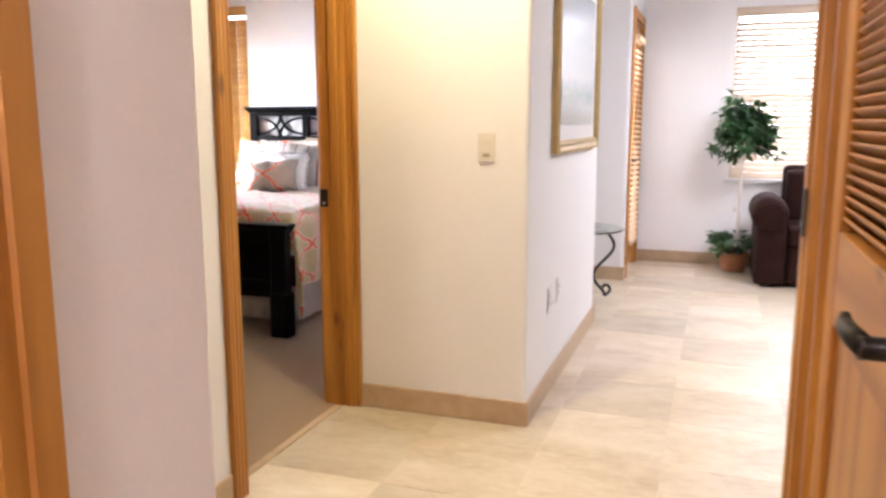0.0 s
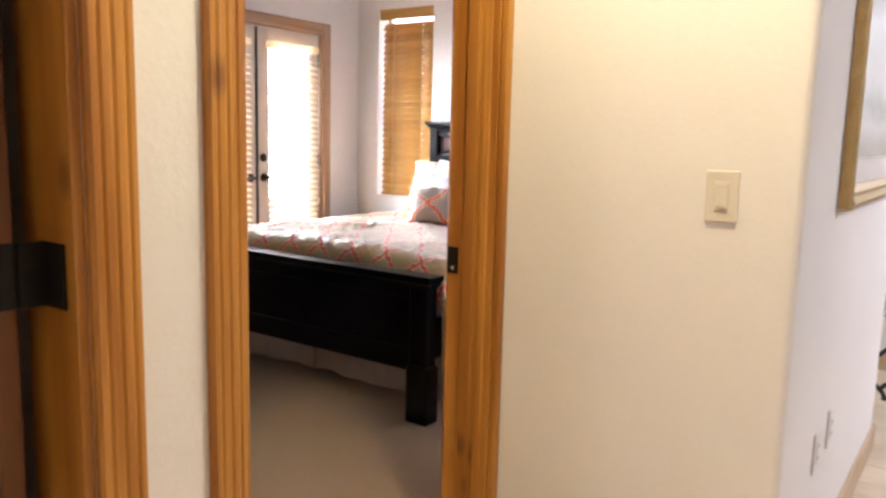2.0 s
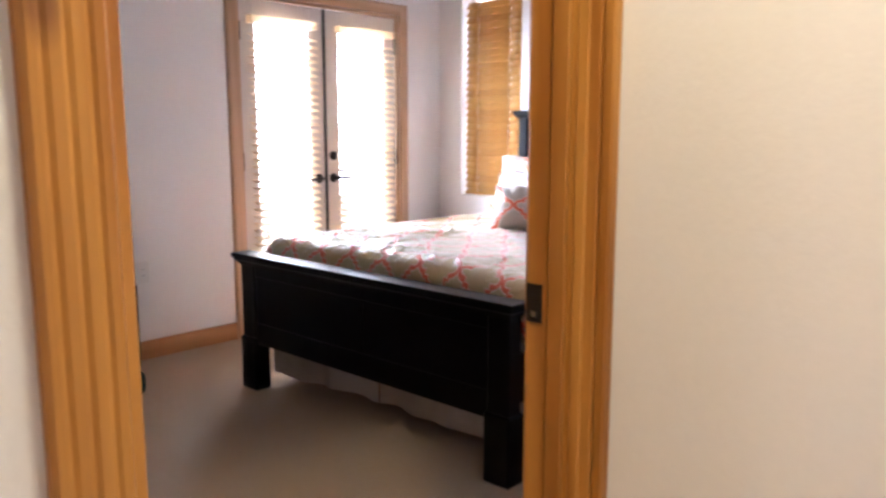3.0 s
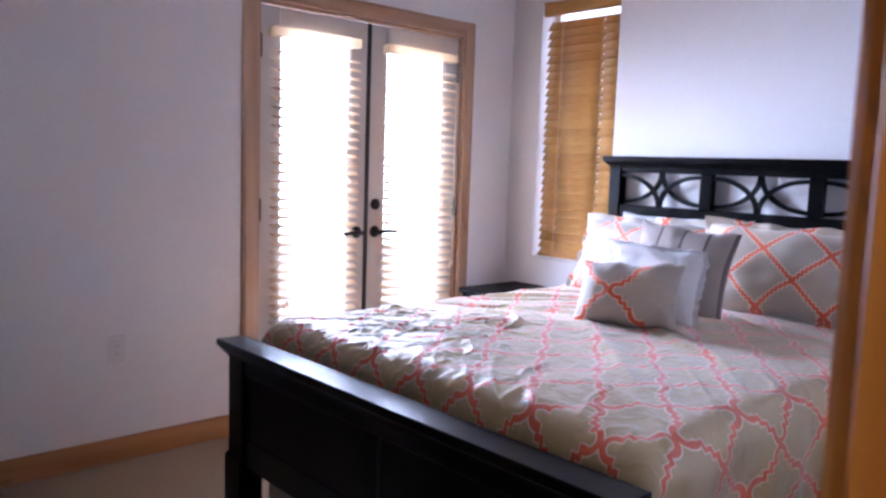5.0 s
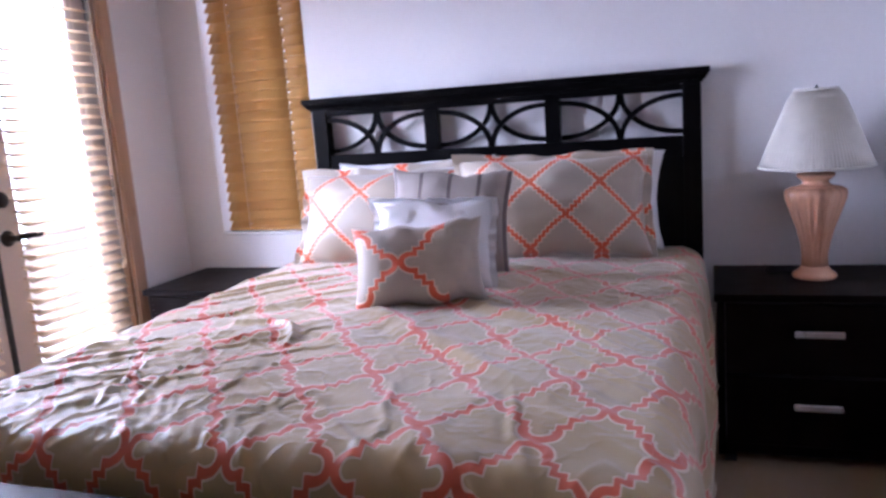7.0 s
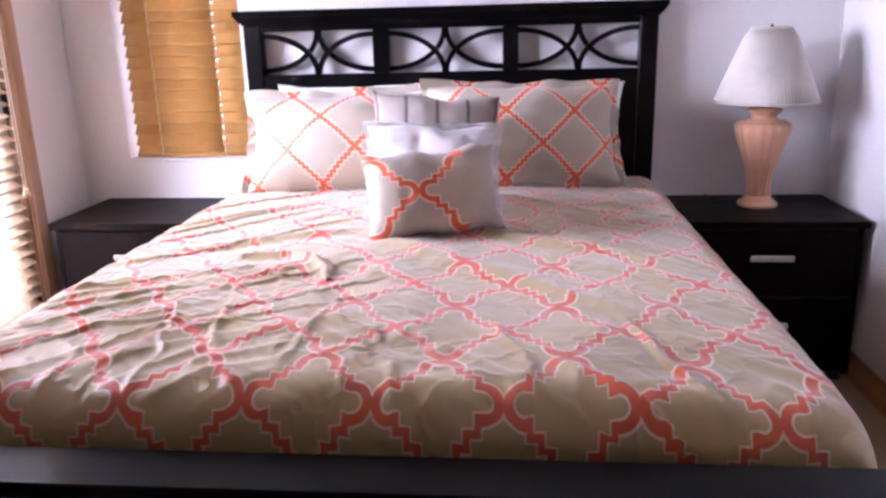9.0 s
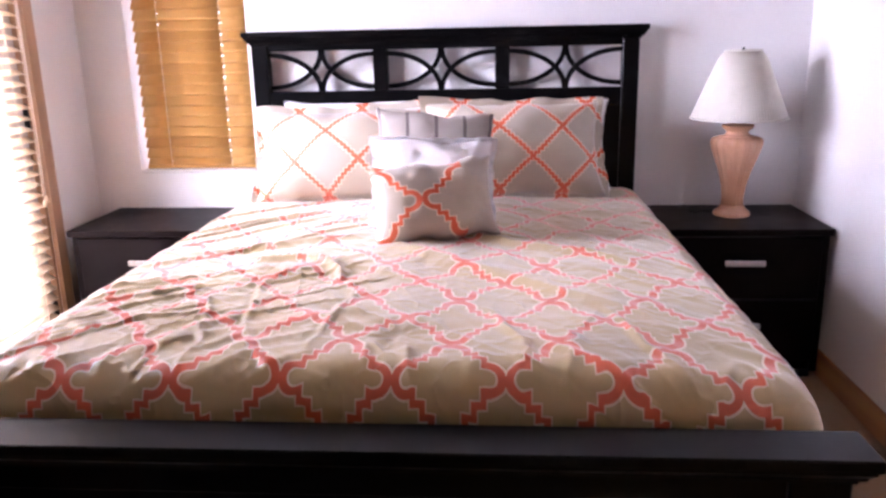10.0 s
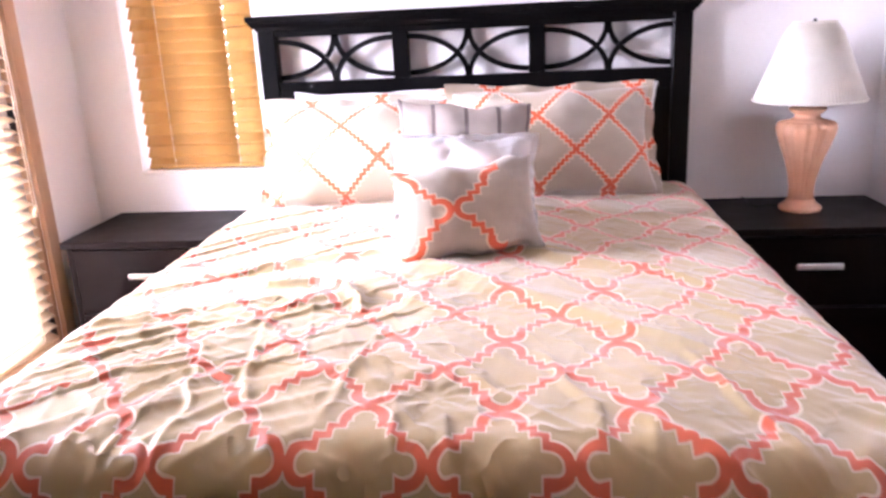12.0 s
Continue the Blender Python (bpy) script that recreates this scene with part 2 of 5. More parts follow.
def make_trellis(name, pu, pv, bw, ew, tone1, tone2, big=0.448, round_at=0.347, round_r=0.120, step=0.084, printed=9.0, creases=0.0, ground=(0.93, 0.95, 1.0), rough=0.56, sheen=0.3, gloss=0.5):
    """Beige and grey cloth with a coral trellis of stepped bands with white edges. UV in metres."""
    m, t, b = material(name, rough)
    uv = t.nodes.new("ShaderNodeUVMap")
    sep = t.nodes.new("ShaderNodeSeparateXYZ")
    t.links.new(uv.outputs[0], sep.inputs[0])
    u, v = mathn(t, "DIVIDE", sep.outputs[0], pu), mathn(t, "DIVIDE", sep.outputs[1], pv)
    # folded cell coordinates: each cell is a stepped diamond with a round lobe at each corner
    x = mathn(t, "PINGPONG", mathn(t, "ADD", u, 0.5), 0.5)
    y = mathn(t, "PINGPONG", v, 0.5)

    def lobe(cx, cy, sx, sy, r):
        a, c = mathn(t, "MULTIPLY", mathn(t, "SUBTRACT", x, cx), sx), mathn(t, "MULTIPLY", mathn(t, "SUBTRACT", y, cy), sy)
        return mathn(t, "SUBTRACT", mathn(t, "SQRT", mathn(t, "ADD", mathn(t, "MULTIPLY", a, a), mathn(t, "MULTIPLY", c, c))), r)
    q = mathn(t, "SUBTRACT", x, y)
    wave = mathn(t, "SUBTRACT", mathn(t, "PINGPONG", mathn(t, "ADD", q, step * 0.5), step), step / 2)
    f = mathn(t, "MULTIPLY", mathn(t, "SUBTRACT", mathn(t, "ADD", mathn(t, "ADD", x, y), wave), big), 0.72)
    f = mathn(t, "MINIMUM", f, lobe(round_at, 0.0, 1.0, 1.1, round_r))
    f = mathn(t, "MINIMUM", f, lobe(0.0, round_at, 0.85, 1.0, round_r))
    dist = mathn(t, "ADD", mathn(t, "ABSOLUTE", f), mathn(t, "GREATER_THAN", sep.outputs[0], printed))
    band = mathn(t, "LESS_THAN", dist, bw)
    edge = mathn(t, "LESS_THAN", dist, ew)
    odd = mathn(t, "GREATER_THAN", f, 0.0)
    ob = coords(t)
    n1, n2 = noisen(t, ob, 7, 4), noisen(t, ob, 480, 2)
    tan = mixc(t, n1, tone1, tone2)
    grey = mixc(t, n1, tuple(c * g for c, g in zip(tone1, ground)), tuple(c * g for c, g in zip(tone2, ground)))
    col = mixc(t, odd, tan, grey)
    col = mixc(t, edge, col, (0.76, 0.63, 0.49))
    coral = mixc(t, n1, (0.60, 0.088, 0.024), (0.68, 0.12, 0.040))
    col = mixc(t, band, col, coral)
    t.links.new(col, b.inputs["Base Color"])
    # fine pressed creases
    fold = noisen(t, ob, 4.5, 3, 0.55)
    ridge = mathn(t, "POWER", mathn(t, "SUBTRACT", 1.0, mathn(t, "MINIMUM", mathn(t, "MULTIPLY", mathn(t, "ABSOLUTE", mathn(t, "SUBTRACT", fold, 0.5)), 22.0), 1.0)), 1.5)
    relief = mathn(t, "ADD", mathn(t, "MULTIPLY", n2, 0.12), mathn(t, "MULTIPLY", ridge, creases))
    bumped(t, b, relief, 0.45, 0.005)
    b.inputs["Sheen Weight"].default_value = sheen
    b.inputs["Sheen Roughness"].default_value = 0.4
    b.inputs["Sheen Tint"].default_value = (0.92, 0.94, 1.0, 1)
    b.inputs["Specular IOR Level"].default_value = gloss
    return m


TRELLIS = make_trellis("coral_trellis_cloth", 0.209, 0.275, 0.036, 0.056, (0.43, 0.31, 0.130), (0.52, 0.39, 0.185), creases=1.1, ground=(0.94, 0.97, 1.05), rough=0.34, sheen=0.45, gloss=1.0)
TRELLIS_SHAM = make_trellis("coral_trellis_sham", 0.25, 0.238, 0.031, 0.054, (0.41, 0.345, 0.26), (0.48, 0.41, 0.32), 0.497, 0.43, 0.045, 0.056)
TRELLIS_LUMBAR = make_trellis("coral_trellis_lumbar", 0.25, 0.225, 0.034, 0.054, (0.42, 0.35, 0.27), (0.49, 0.42, 0.33), printed=0.135)


def make_stripes():
    m, t, b = material("grey_striped_cloth", 0.85)
    uv = t.nodes.new("ShaderNodeUVMap")
    sep = t.nodes.new("ShaderNodeSeparateXYZ")
    t.links.new(uv.outputs[0], sep.inputs[0])
    p = mathn(t, "PINGPONG", sep.outputs[0], 0.05)
    line = mathn(t, "LESS_THAN", p, 0.006)
    n = noisen(t, coords(t), 20)
    col = mixc(t, line, mixc(t, n, (0.33, 0.28, 0.25), (0.40, 0.35, 0.31)), (0.15, 0.12, 0.115))
    t.links.new(col, b.inputs["Base Color"])
    bumped(t, b, p, 0.3, 0.02)
    return m


STRIPES = make_stripes()


def make_blind(name, c1, c2, glow):
    """Thin wooden slats that let part of the light through."""
    m, t, b = material(name, 0.45)
    v = coords(t, "Object", (0.6, 0.6, 14))
    n = noisen(t, v, 9, 5)
    ri = t.nodes.new("ShaderNodeObjectInfo")
    f = mathn(t, "ADD", mathn(t, "MULTIPLY", n, 0.7), mathn(t, "MULTIPLY", ri.outputs["Random"], 0.3))
    col = ramp(t, f, (0.3, c1), (0.7, c2))
    t.links.new(col, b.inputs["Base Color"])
    tr = t.nodes.new("ShaderNodeBsdfTranslucent")
    t.links.new(col, tr.inputs[0])
    mx = t.nodes.new("ShaderNodeMixShader")
    mx.inputs[0].default_value = glow
    t.links.new(b.outputs[0], mx.inputs[1])
    t.links.new(tr.outputs[0], mx.inputs[2])
    t.links.new(mx.outputs[0], t.nodes["Material Output"].inputs[0])
    return m


BLIND_HONEY = make_blind("honey_slat", (0.43, 0.215, 0.048), (0.56, 0.31, 0.085), 0.12)
BLIND_ROOM = make_blind("sand_slat", (0.62, 0.50, 0.38), (0.74, 0.62, 0.49), 0.2)
BLIND_PALE = make_blind("pale_slat", (0.76, 0.63, 0.46), (0.86, 0.74, 0.58), 0.62)


def make_glass(name, tint, rough=0.0):
    m, t, b = material(name, rough)
    b.inputs["Base Color"].default_value = (*tint, 1)
    b.inputs["Transmission Weight"].default_value = 1.0
    b.inputs["IOR"].default_value = 1.45
    return m


GLASS = make_glass("clear_glass", (0.97, 0.99, 0.98))
TABLEGLASS = make_glass("table_glass", (0.80, 0.93, 0.88))


def make_picture():
    m, t, b = material("misty_landscape_print", 0.25)
    v = coords(t, "Generated")
    sep = t.nodes.new("ShaderNodeSeparateXYZ")
    t.links.new(v, sep.inputs[0])
    n = noisen(t, coords(t, "Generated", (1, 3, 3)), 2.5, 6)
    h = mathn(t, "ADD", sep.outputs[2], mathn(t, "MULTIPLY", n, 0.16))
    col = ramp(t, h, (0.12, (0.42, 0.43, 0.40)), (0.22, (0.46, 0.50, 0.50)), (0.30, (0.26, 0.33, 0.33)), (0.42, (0.42, 0.49, 0.52)), (0.8, (0.48, 0.55, 0.60)))
    t.links.new(col, b.inputs["Base Color"])
    b.inputs["Coat Weight"].default_value = 0.25
    b.inputs["Coat Roughness"].default_value = 0.03
    return m


PICTURE = make_picture()


def make_glow(name, strength):
    m, t, b = material(name, 1.0)
    b.inputs["Base Color"].default_value = (0.8, 0.85, 0.9, 1)
    v = coords(t)
    n = noisen(t, v, 0.25, 3)
    t.links.new(ramp(t, n, (0.3, (0.93, 0.95, 1.0)), (0.7, (1, 1, 1))), b.inputs["Emission Color"])
    b.inputs["Emission Strength"].default_value = strength
    return m


HAZE = make_glow("bright_hazy_distance", 8.0)


# ---- builders ----
def link(name, bm, mat, smooth=False):
    me = bpy.data.meshes.new(name)
    bm.to_mesh(me)
    bm.free()
    if smooth:
        for p in me.polygons:
            p.use_smooth = True
    me.materials.append(mat)
    return new(name, me)


def part(name, bm, mat, parent, label="", smooth=False):
    ob = link(name, bm, mat, smooth)
    ob.parent = parent
    if label:
        ob["label"] = label
    return ob


def again(ob, m, parent=None):
    """Another piece on the same mesh."""
    c = ob.copy()
    scene.collection.objects.link(c)
    c.parent = parent or ob.parent
    c.matrix_basis = m
    return c


def thing(name, x, y, z, rz, label, category, group=""):
    e = new(name)
    e.matrix_basis = pose(x, y, z, 0, 0, rz)
    e.empty_display_size = 0.1
    return tagged(e, label, category, group)


def box(x0, x1, y0, y1, z0, z1, bevel=0.0, seg=1, bm=None):
    out = bm or bmesh.new()
    b = bmesh.new()
    bmesh.ops.create_cube(b, size=1)
    for v in b.verts:
        v.co = Vector(((x0 + x1) / 2 + v.co.x * (x1 - x0), (y0 + y1) / 2 + v.co.y * (y1 - y0), (z0 + z1) / 2 + v.co.z * (z1 - z0)))
    if bevel:
        bmesh.ops.bevel(b, geom=b.edges[:], offset=bevel, segments=seg, affect="EDGES", profile=0.5)
    return merge(out, b)


def merge(out, b, m=None):
    if m is not None:
        bmesh.ops.transform(b, matrix=m, verts=b.verts[:])
    vs = [out.verts.new(v.co) for v in b.verts]
    b.verts.index_update()
    for f in b.faces:
        nf = out.faces.new([vs[v.index] for v in f.verts])
        nf.smooth = f.smooth
    b.free()
    return out


def prism(poly, z0, z1, rounds=(), radius=0.02):
    """An upright wall block on a plan outline; corners named in rounds are bullnosed."""
    b = bmesh.new()
    lo = [b.verts.new((x, y, z0)) for x, y in poly]
    hi = [b.verts.new((x, y, z1)) for x, y in poly]
    n = len(poly)
    b.faces.new(lo[::-1])
    b.faces.new(hi)
    for i in range(n):
        b.faces.new((lo[i], lo[(i + 1) % n], hi[(i + 1) % n], hi[i]))
    b.verts.ensure_lookup_table()
    ed = [e for e in b.edges if any(set(e.verts) == {lo[i], hi[i]} for i in rounds)]
    if ed:
        bmesh.ops.bevel(b, geom=ed, offset=radius, segments=5, affect="EDGES", profile=0.5)
    bmesh.ops.recalc_face_normals(b, faces=b.faces[:])
    return b


def lathe(profile, seg=32, flutes=0, depth=0.0, bm=None):
    """A turned shape from (radius, height) pairs, with optional flutes."""
    b = bm or bmesh.new()
    rings = []
    for r, z in profile:
        ring = []
        for i in range(seg):
            a = 2 * math.pi * i / seg
            k = 1 - depth * (0.5 + 0.5 * math.cos(flutes * a)) if flutes else 1
            ring.append(b.verts.new((r * k * math.cos(a), r * k * math.sin(a), z)))
        rings.append(ring)
    for p, q in zip(rings, rings[1:]):
        for i in range(seg):
            b.faces.new((p[i], p[(i + 1) % seg], q[(i + 1) % seg], q[i]))
    b.faces.new(rings[0][::-1])
    b.faces.new(rings[-1])
    for f in b.faces:
        f.smooth = len(f.verts) == 4
    return b


def tube(points, r, seg=8, bm=None):
    """A round bar along a line of points."""
    b = bm or bmesh.new()
    pts = [Vector(p) for p in points]
    rings, up = [], None
    for i, p in enumerate(pts):
        d = (pts[min(i + 1, len(pts) - 1)] - pts[max(i - 1, 0)]).normalized()
        if up is None:
            up = d.orthogonal().normalized()
        up = (up - d * up.dot(d)).normalized()
        side = d.cross(up)
        rr = r[i] if isinstance(r, (list, tuple)) else r
        rings.append([b.verts.new(p + (up * math.cos(a) + side * math.sin(a)) * rr) for a in (2 * math.pi * k / seg for k in range(seg))])
    for p, q in zip(rings, rings[1:]):
        for i in range(seg):
            f = b.faces.new((p[i], p[(i + 1) % seg], q[(i + 1) % seg], q[i]))
            f.smooth = True
    b.faces.new(rings[0][::-1])
    b.faces.new(rings[-1])
    return b


def moulding(length, profile, axis):
    """A strip with a cross-section of (out, across) pairs, run along z, x or y from 0."""
    b = bmesh.new()
    put = {"z": lambda o, c, l: (o, c, l), "y": lambda o, c, l: (o, l, c), "x": lambda o, c, l: (l, o, c)}[axis]
    lo = [b.verts.new(put(o, c, 0)) for o, c in profile]
    hi = [b.verts.new(put(o, c, length)) for o, c in profile]
    n = len(profile)
    b.faces.new(lo[::-1])
    b.faces.new(hi)
    for i in range(n):
        b.faces.new((lo[i], lo[(i + 1) % n], hi[(i + 1) % n], hi[i]))
    bmesh.ops.recalc_face_normals(b, faces=b.faces[:])
    return b


def cloth(nu, nv, place, uvs, mat, name, thick=0.0):
    """A cloth sheet: place(s, t) gives its points, uvs(s, t) its pattern in metres."""
    b = bmesh.new()
    lay = b.loops.layers.uv.new("UVMap")
    g = [[b.verts.new(place(i / nu, j / nv)) for j in range(nv + 1)] for i in range(nu + 1)]
    for i in range(nu):
        for j in range(nv):
            f = b.faces.new((g[i][j], g[i + 1][j], g[i + 1][j + 1], g[i][j + 1]))
            f.smooth = True
            for l, (p, q) in zip(f.loops, ((i, j), (i + 1, j), (i + 1, j + 1), (i, j + 1))):
                l[lay].uv = uvs(p / nu, q / nv)
    return b


def fbm(x, y, z=0.0, octaves=3):
    return noise.fractal(Vector((x, y, z)), 1.0, 2.0, octaves, noise_basis="PERLIN_ORIGINAL")


def pillow_mesh(w, h, t, seed, crumple=0.012, n=26, shift=(0.0, 0.0)):
    """A stuffed cushion, standing in the x-z plane, with drawn-in sides and pointed corners."""
    b = bmesh.new()
    lay = b.loops.layers.uv.new("UVMap")

    def at(s, q, side):
        x, z = 2 * s - 1, 2 * q - 1
        pinch = 0.085
        px = x * w / 2 * (1 - pinch * (1 - z * z) * abs(x) ** 2) + 0.35 * crumple * fbm(z * 2.5, seed, 2.0) * abs(x)
        pz = z * h / 2 * (1 - pinch * (1 - x * x) * abs(z) ** 2) + 1.5 * crumple * fbm(x * 2.2, seed, 5.0) * abs(z)
        fat = (max(0.0, 1 - abs(x) ** 2.6) ** 0.55) * (max(0.0, 1 - abs(z) ** 2.6) ** 0.55)
        rim = 1 - max(abs(x), abs(z))
        d = fat * t / 2
        wr = fbm(x * 1.5 + seed, z * 1.5, seed * 3.1 + side) * crumple
        fold = math.exp(-(fbm(x * 2.6 + seed, z * 1.2 + seed, 7.0 + side) / 0.07) ** 2) * crumple * 0.5
        return Vector((px, side * (d + (wr - fold) * min(1, rim * 5)), pz + h / 2))
    for side in (-1, 1):
        g = [[b.verts.new(at(i / n, j / n, side)) for j in range(n + 1)] for i in range(n + 1)]
        for i in range(n):
            for j in range(n):
                q = [(i, j), (i + 1, j), (i + 1, j + 1), (i, j + 1)]
                if side > 0:
                    q = q[::-1]
                f = b.faces.new([g[p][r] for p, r in q])
                f.smooth = True
                for l, (p, r) in zip(f.loops, q):
                    l[lay].uv = ((p / n - 0.5) * w + shift[0], (r / n - 0.5) * h + shift[1])
    bmesh.ops.remove_doubles(b, verts=b.verts[:], dist=0.0004)
    return b


def flange_mesh(w, h, wide, wave, waves, seed, shift=(0.0, 0.0)):
    """A flat cloth border round a cushion's seam, waving in and out of its plane."""
    b = bmesh.new()
    lay = b.loops.layers.uv.new("UVMap")
    n, rows = 160, []
    for i in range(n + 1):
        a = 2 * math.pi * (i % n) / n
        c, s = math.cos(a), math.sin(a)
        k = 1 / max(abs(c), abs(s))
        x, z = c * k, s * k
        px = x * w / 2 * (1 - 0.085 * (1 - z * z) * x * x)
        pz = z * h / 2 * (1 - 0.085 * (1 - x * x) * z * z)
        y = wave * math.sin(waves * a + 2 * noise.noise(Vector((a * 2 if i % n else 0.0, seed, 0))))
        out = Vector((x * abs(x) ** 3, 0, z * abs(z) ** 3)).normalized()
        p0 = Vector((px * 0.97, 0, pz * 0.97 + h / 2))
        p1 = Vector((px, y * 0.6, pz + h / 2)) + out * wide * 0.5
        p2 = Vector((px, y, pz + h / 2)) + out * wide * (1 + 0.12 * math.sin(waves * 0.5 * a))
        rows.append([b.verts.new(p) for p in (p0, p1, p2)])
    for p, q in zip(rows, rows[1:]):
        for k in range(2):
            f = b.faces.new((p[k], p[k + 1], q[k + 1], q[k]))
            f.smooth = True
            for l in f.loops:
                l[lay].uv = (l.vert.co.x + shift[0], l.vert.co.z - h / 2 + shift[1])
    bmesh.ops.remove_doubles(b, verts=b.verts[:], dist=0.0002)
    return b


def structure(name, bm, mat, label="", category="wall"):
    ob = link(name, bm, mat)
    return tagged(ob, label, category, "", "structure")


# ---- the shell ----
H = 2.72
W0, N0, E0 = -4.66, 6.09, -1.53          # bedroom's west, north and east faces
HX = -1.38                               # alcove's west face
PX = -0.625                              # corridor and picture wall
DY0, DY1, DH = 2.137, 3.008, 2.05         # bedroom doorway
FY0, FY1, FH = 4.38, 5.68, 2.03          # french doors
WX0, WX1, WZ0, WZ1 = -4.44, -3.90, 0.77, 2.245   # bedroom window
LX0, LX1, LZ0, LZ1 = 0.15, 1.20, 0.75, 2.19       # living room window

ground = structure("ground", box(-60, 60, -60, 60, -0.4, -0.12), GROUND, "dry sandy ground outside the house", "ground")
patio = structure("patio", box(-8.2, -4.88, 2.0, 7.4, -0.2, -0.04), PATIO, "pale concrete patio slab outside the glazed doors", "patio")
structure("floor_bedroom", box(W0 - 0.02, -1.44, 0.88, N0 + 0.02, -0.12, 0.0), CARPET, "beige cut-pile carpet over the bedroom floor", "carpet")
floor_hall = structure("floor_hall", box(-1.44, 4.62, -1.62, 7.32, -0.12, -0.0016), GROUT, "sandy grout bed under travertine floor tiles", "floor")
structure("floor_closet", box(-2.62, -1.44, 0.86, 0.88, -0.12, 0.0), CARPET, "beige carpet strip in the closet", "carpet")
structure("ceiling_bedroom", box(W0 - 0.2, -1.455, 0.78, N0 + 0.2, H, H + 0.12), CEILING, "white painted bedroom ceiling", "ceiling")
structure("ceiling_hall", box(-1.455, 4.74, -1.74, 7.44, H, H + 0.12), CEILING, "white painted hall and living room ceiling", "ceiling")

w = bmesh.new()
T = 0.2
for a in ((0.78, FY0, 0, H), (FY1, N0, 0, H), (FY0, FY1, FH, H)):
    box(W0 - T, W0, a[0], a[1], a[2], a[3], bm=w)
structure("wall_west", w, PLASTER, "white plastered bedroom wall with glazed doors")
w = bmesh.new()
for a in ((W0 - T, WX0, 0, H), (WX1, E0 + 0.12, 0, H), (WX0, WX1, 0, WZ0), (WX0, WX1, WZ1, H)):
    box(a[0], a[1], N0, N0 + T, a[2], a[3], bm=w)
structure("wall_north", w, PLASTER, "white plastered bedroom wall behind the bed")
structure("backdrop_west", box(-13.1, -13, -4, 14, -0.1, 9), HAZE, "bright hazy daylight beyond the patio", "backdrop")
structure("backdrop_north", box(-7, 6, 13, 13.1, -0.1, 9), HAZE, "bright hazy daylight north of the house", "backdrop")
# two unseen walls added to stop sun leaking in behind the doors
structure("wall_closet_south", box(-2.74, E0, 0.66, 0.78, 0, H), PLASTER, "plain white unseen wall added to keep sun out of the closet")
structure("wall_behind_corridor", prism([(-0.745, -0.3), (-1.6, -0.3), (-1.6, 0.86), (-1.5, 0.86), (-1.5, -0.2), (-0.745, -0.2)], 0, H), PLASTER, "plain white unseen wall added to keep sun out behind the corridor door")
structure("wall_south", box(W0, -2.74, 0.78, 0.90, 0, H), PLASTER, "plain white plastered bedroom wall")
structure("wall_closet", prism([(-2.74, 0.78), (-2.62, 0.78), (-2.62, 1.98), (E0, 1.98), (E0, 2.10), (-2.74, 2.10)], 0, H), PLASTER, "white plastered closet partition")
w = bmesh.new()
for a in ((0.985, 1.09, 0, H), (1.85, DY0, 0, H), (1.09, 1.85, DH, H), (DY0, DY1, DH, H), (DY1, 3.02, 0, H)):
    box(E0, HX, a[0], a[1], a[2], a[3], bm=w)
structure("wall_alcove", w, PLASTER, "white plastered alcove wall with two doorways")
structure("wall_east", box(E0, -1.41, 3.02, N0, 0, H), PLASTER, "white plastered bedroom side wall")
structure("wall_switch", prism([(-1.41, 3.02), (PX, 3.02), (PX, 4.85), (-1.37, 4.85), (-1.37, 4.73), (-0.745, 4.73), (-0.745, 3.14), (-1.41, 3.14)], 0, H, (1, 2), 0.022), PLASTER, "white plastered hall wall with a rounded corner")
w = prism([(-1.37, 4.85), (-1.25, 4.85), (-1.25, 6.22), (-0.60, 6.22), (-0.60, 6.40), (-0.72, 6.40), (-0.72, 6.34), (-1.37, 6.34)], 0, H, (3,), 0.022)
structure("wall_nook", w, PLASTER, "white plastered nook wall with a rounded corner")
w = bmesh.new()
box(-0.72, -0.60, 7.08, 7.20, 0, H, bm=w)
box(-0.72, -0.60, 6.40, 7.08, 2.05, H, bm=w)
structure("wall_living_west", w, PLASTER, "white plastered wall round the patio door")
w = bmesh.new()
for a in ((-0.72, LX0, 0, H), (LX1, 4.62, 0, H), (LX0, LX1, 0, LZ0), (LX0, LX1, LZ1, H)):
    box(a[0], a[1], 7.20, 7.40, a[2], a[3], bm=w)
structure("wall_living_north", w, PLASTER, "white plastered living room wall with a window")
structure("wall_living_east", box(4.50, 4.62, 1.48, 7.20, 0, H), PLASTER, "plain white living room wall")
structure("wall_living_south", box(0.36, 4.50, 1.48, 1.60, 0, H), PLASTER, "plain white living room wall")
structure("wall_corridor_west", prism([(PX, 0.60), (PX, 0.985), (E0, 0.985), (E0, 0.78), (-0.745, 0.78), (-0.745, 0.60)], 0, H, (1,), 0.022), PLASTER, "white plastered corridor wall with a rounded corner")
w = bmesh.new()
box(-0.745, PX, -0.10, 0.60, DH, H, bm=w)
box(-0.745, PX, -1.62, -0.10, 0, H, bm=w)
structure("wall_corridor_end", w, PLASTER, "white plastered corridor wall over a door")
structure("wall_corridor_south", box(PX, 0.36, -1.62, -1.50, 0, H), PLASTER, "plain white corridor end wall")
EX = 0.245
w = bmesh.new()
for a in ((-1.50, 0.74, 0, H), (1.51, 1.60, 0, H), (0.74, 1.51, DH, H)):
    box(EX, 0.36, a[0], a[1], a[2], a[3], bm=w)
structure("wall_corridor_east", w, PLASTER, "white plastered corridor wall with a louvred door")
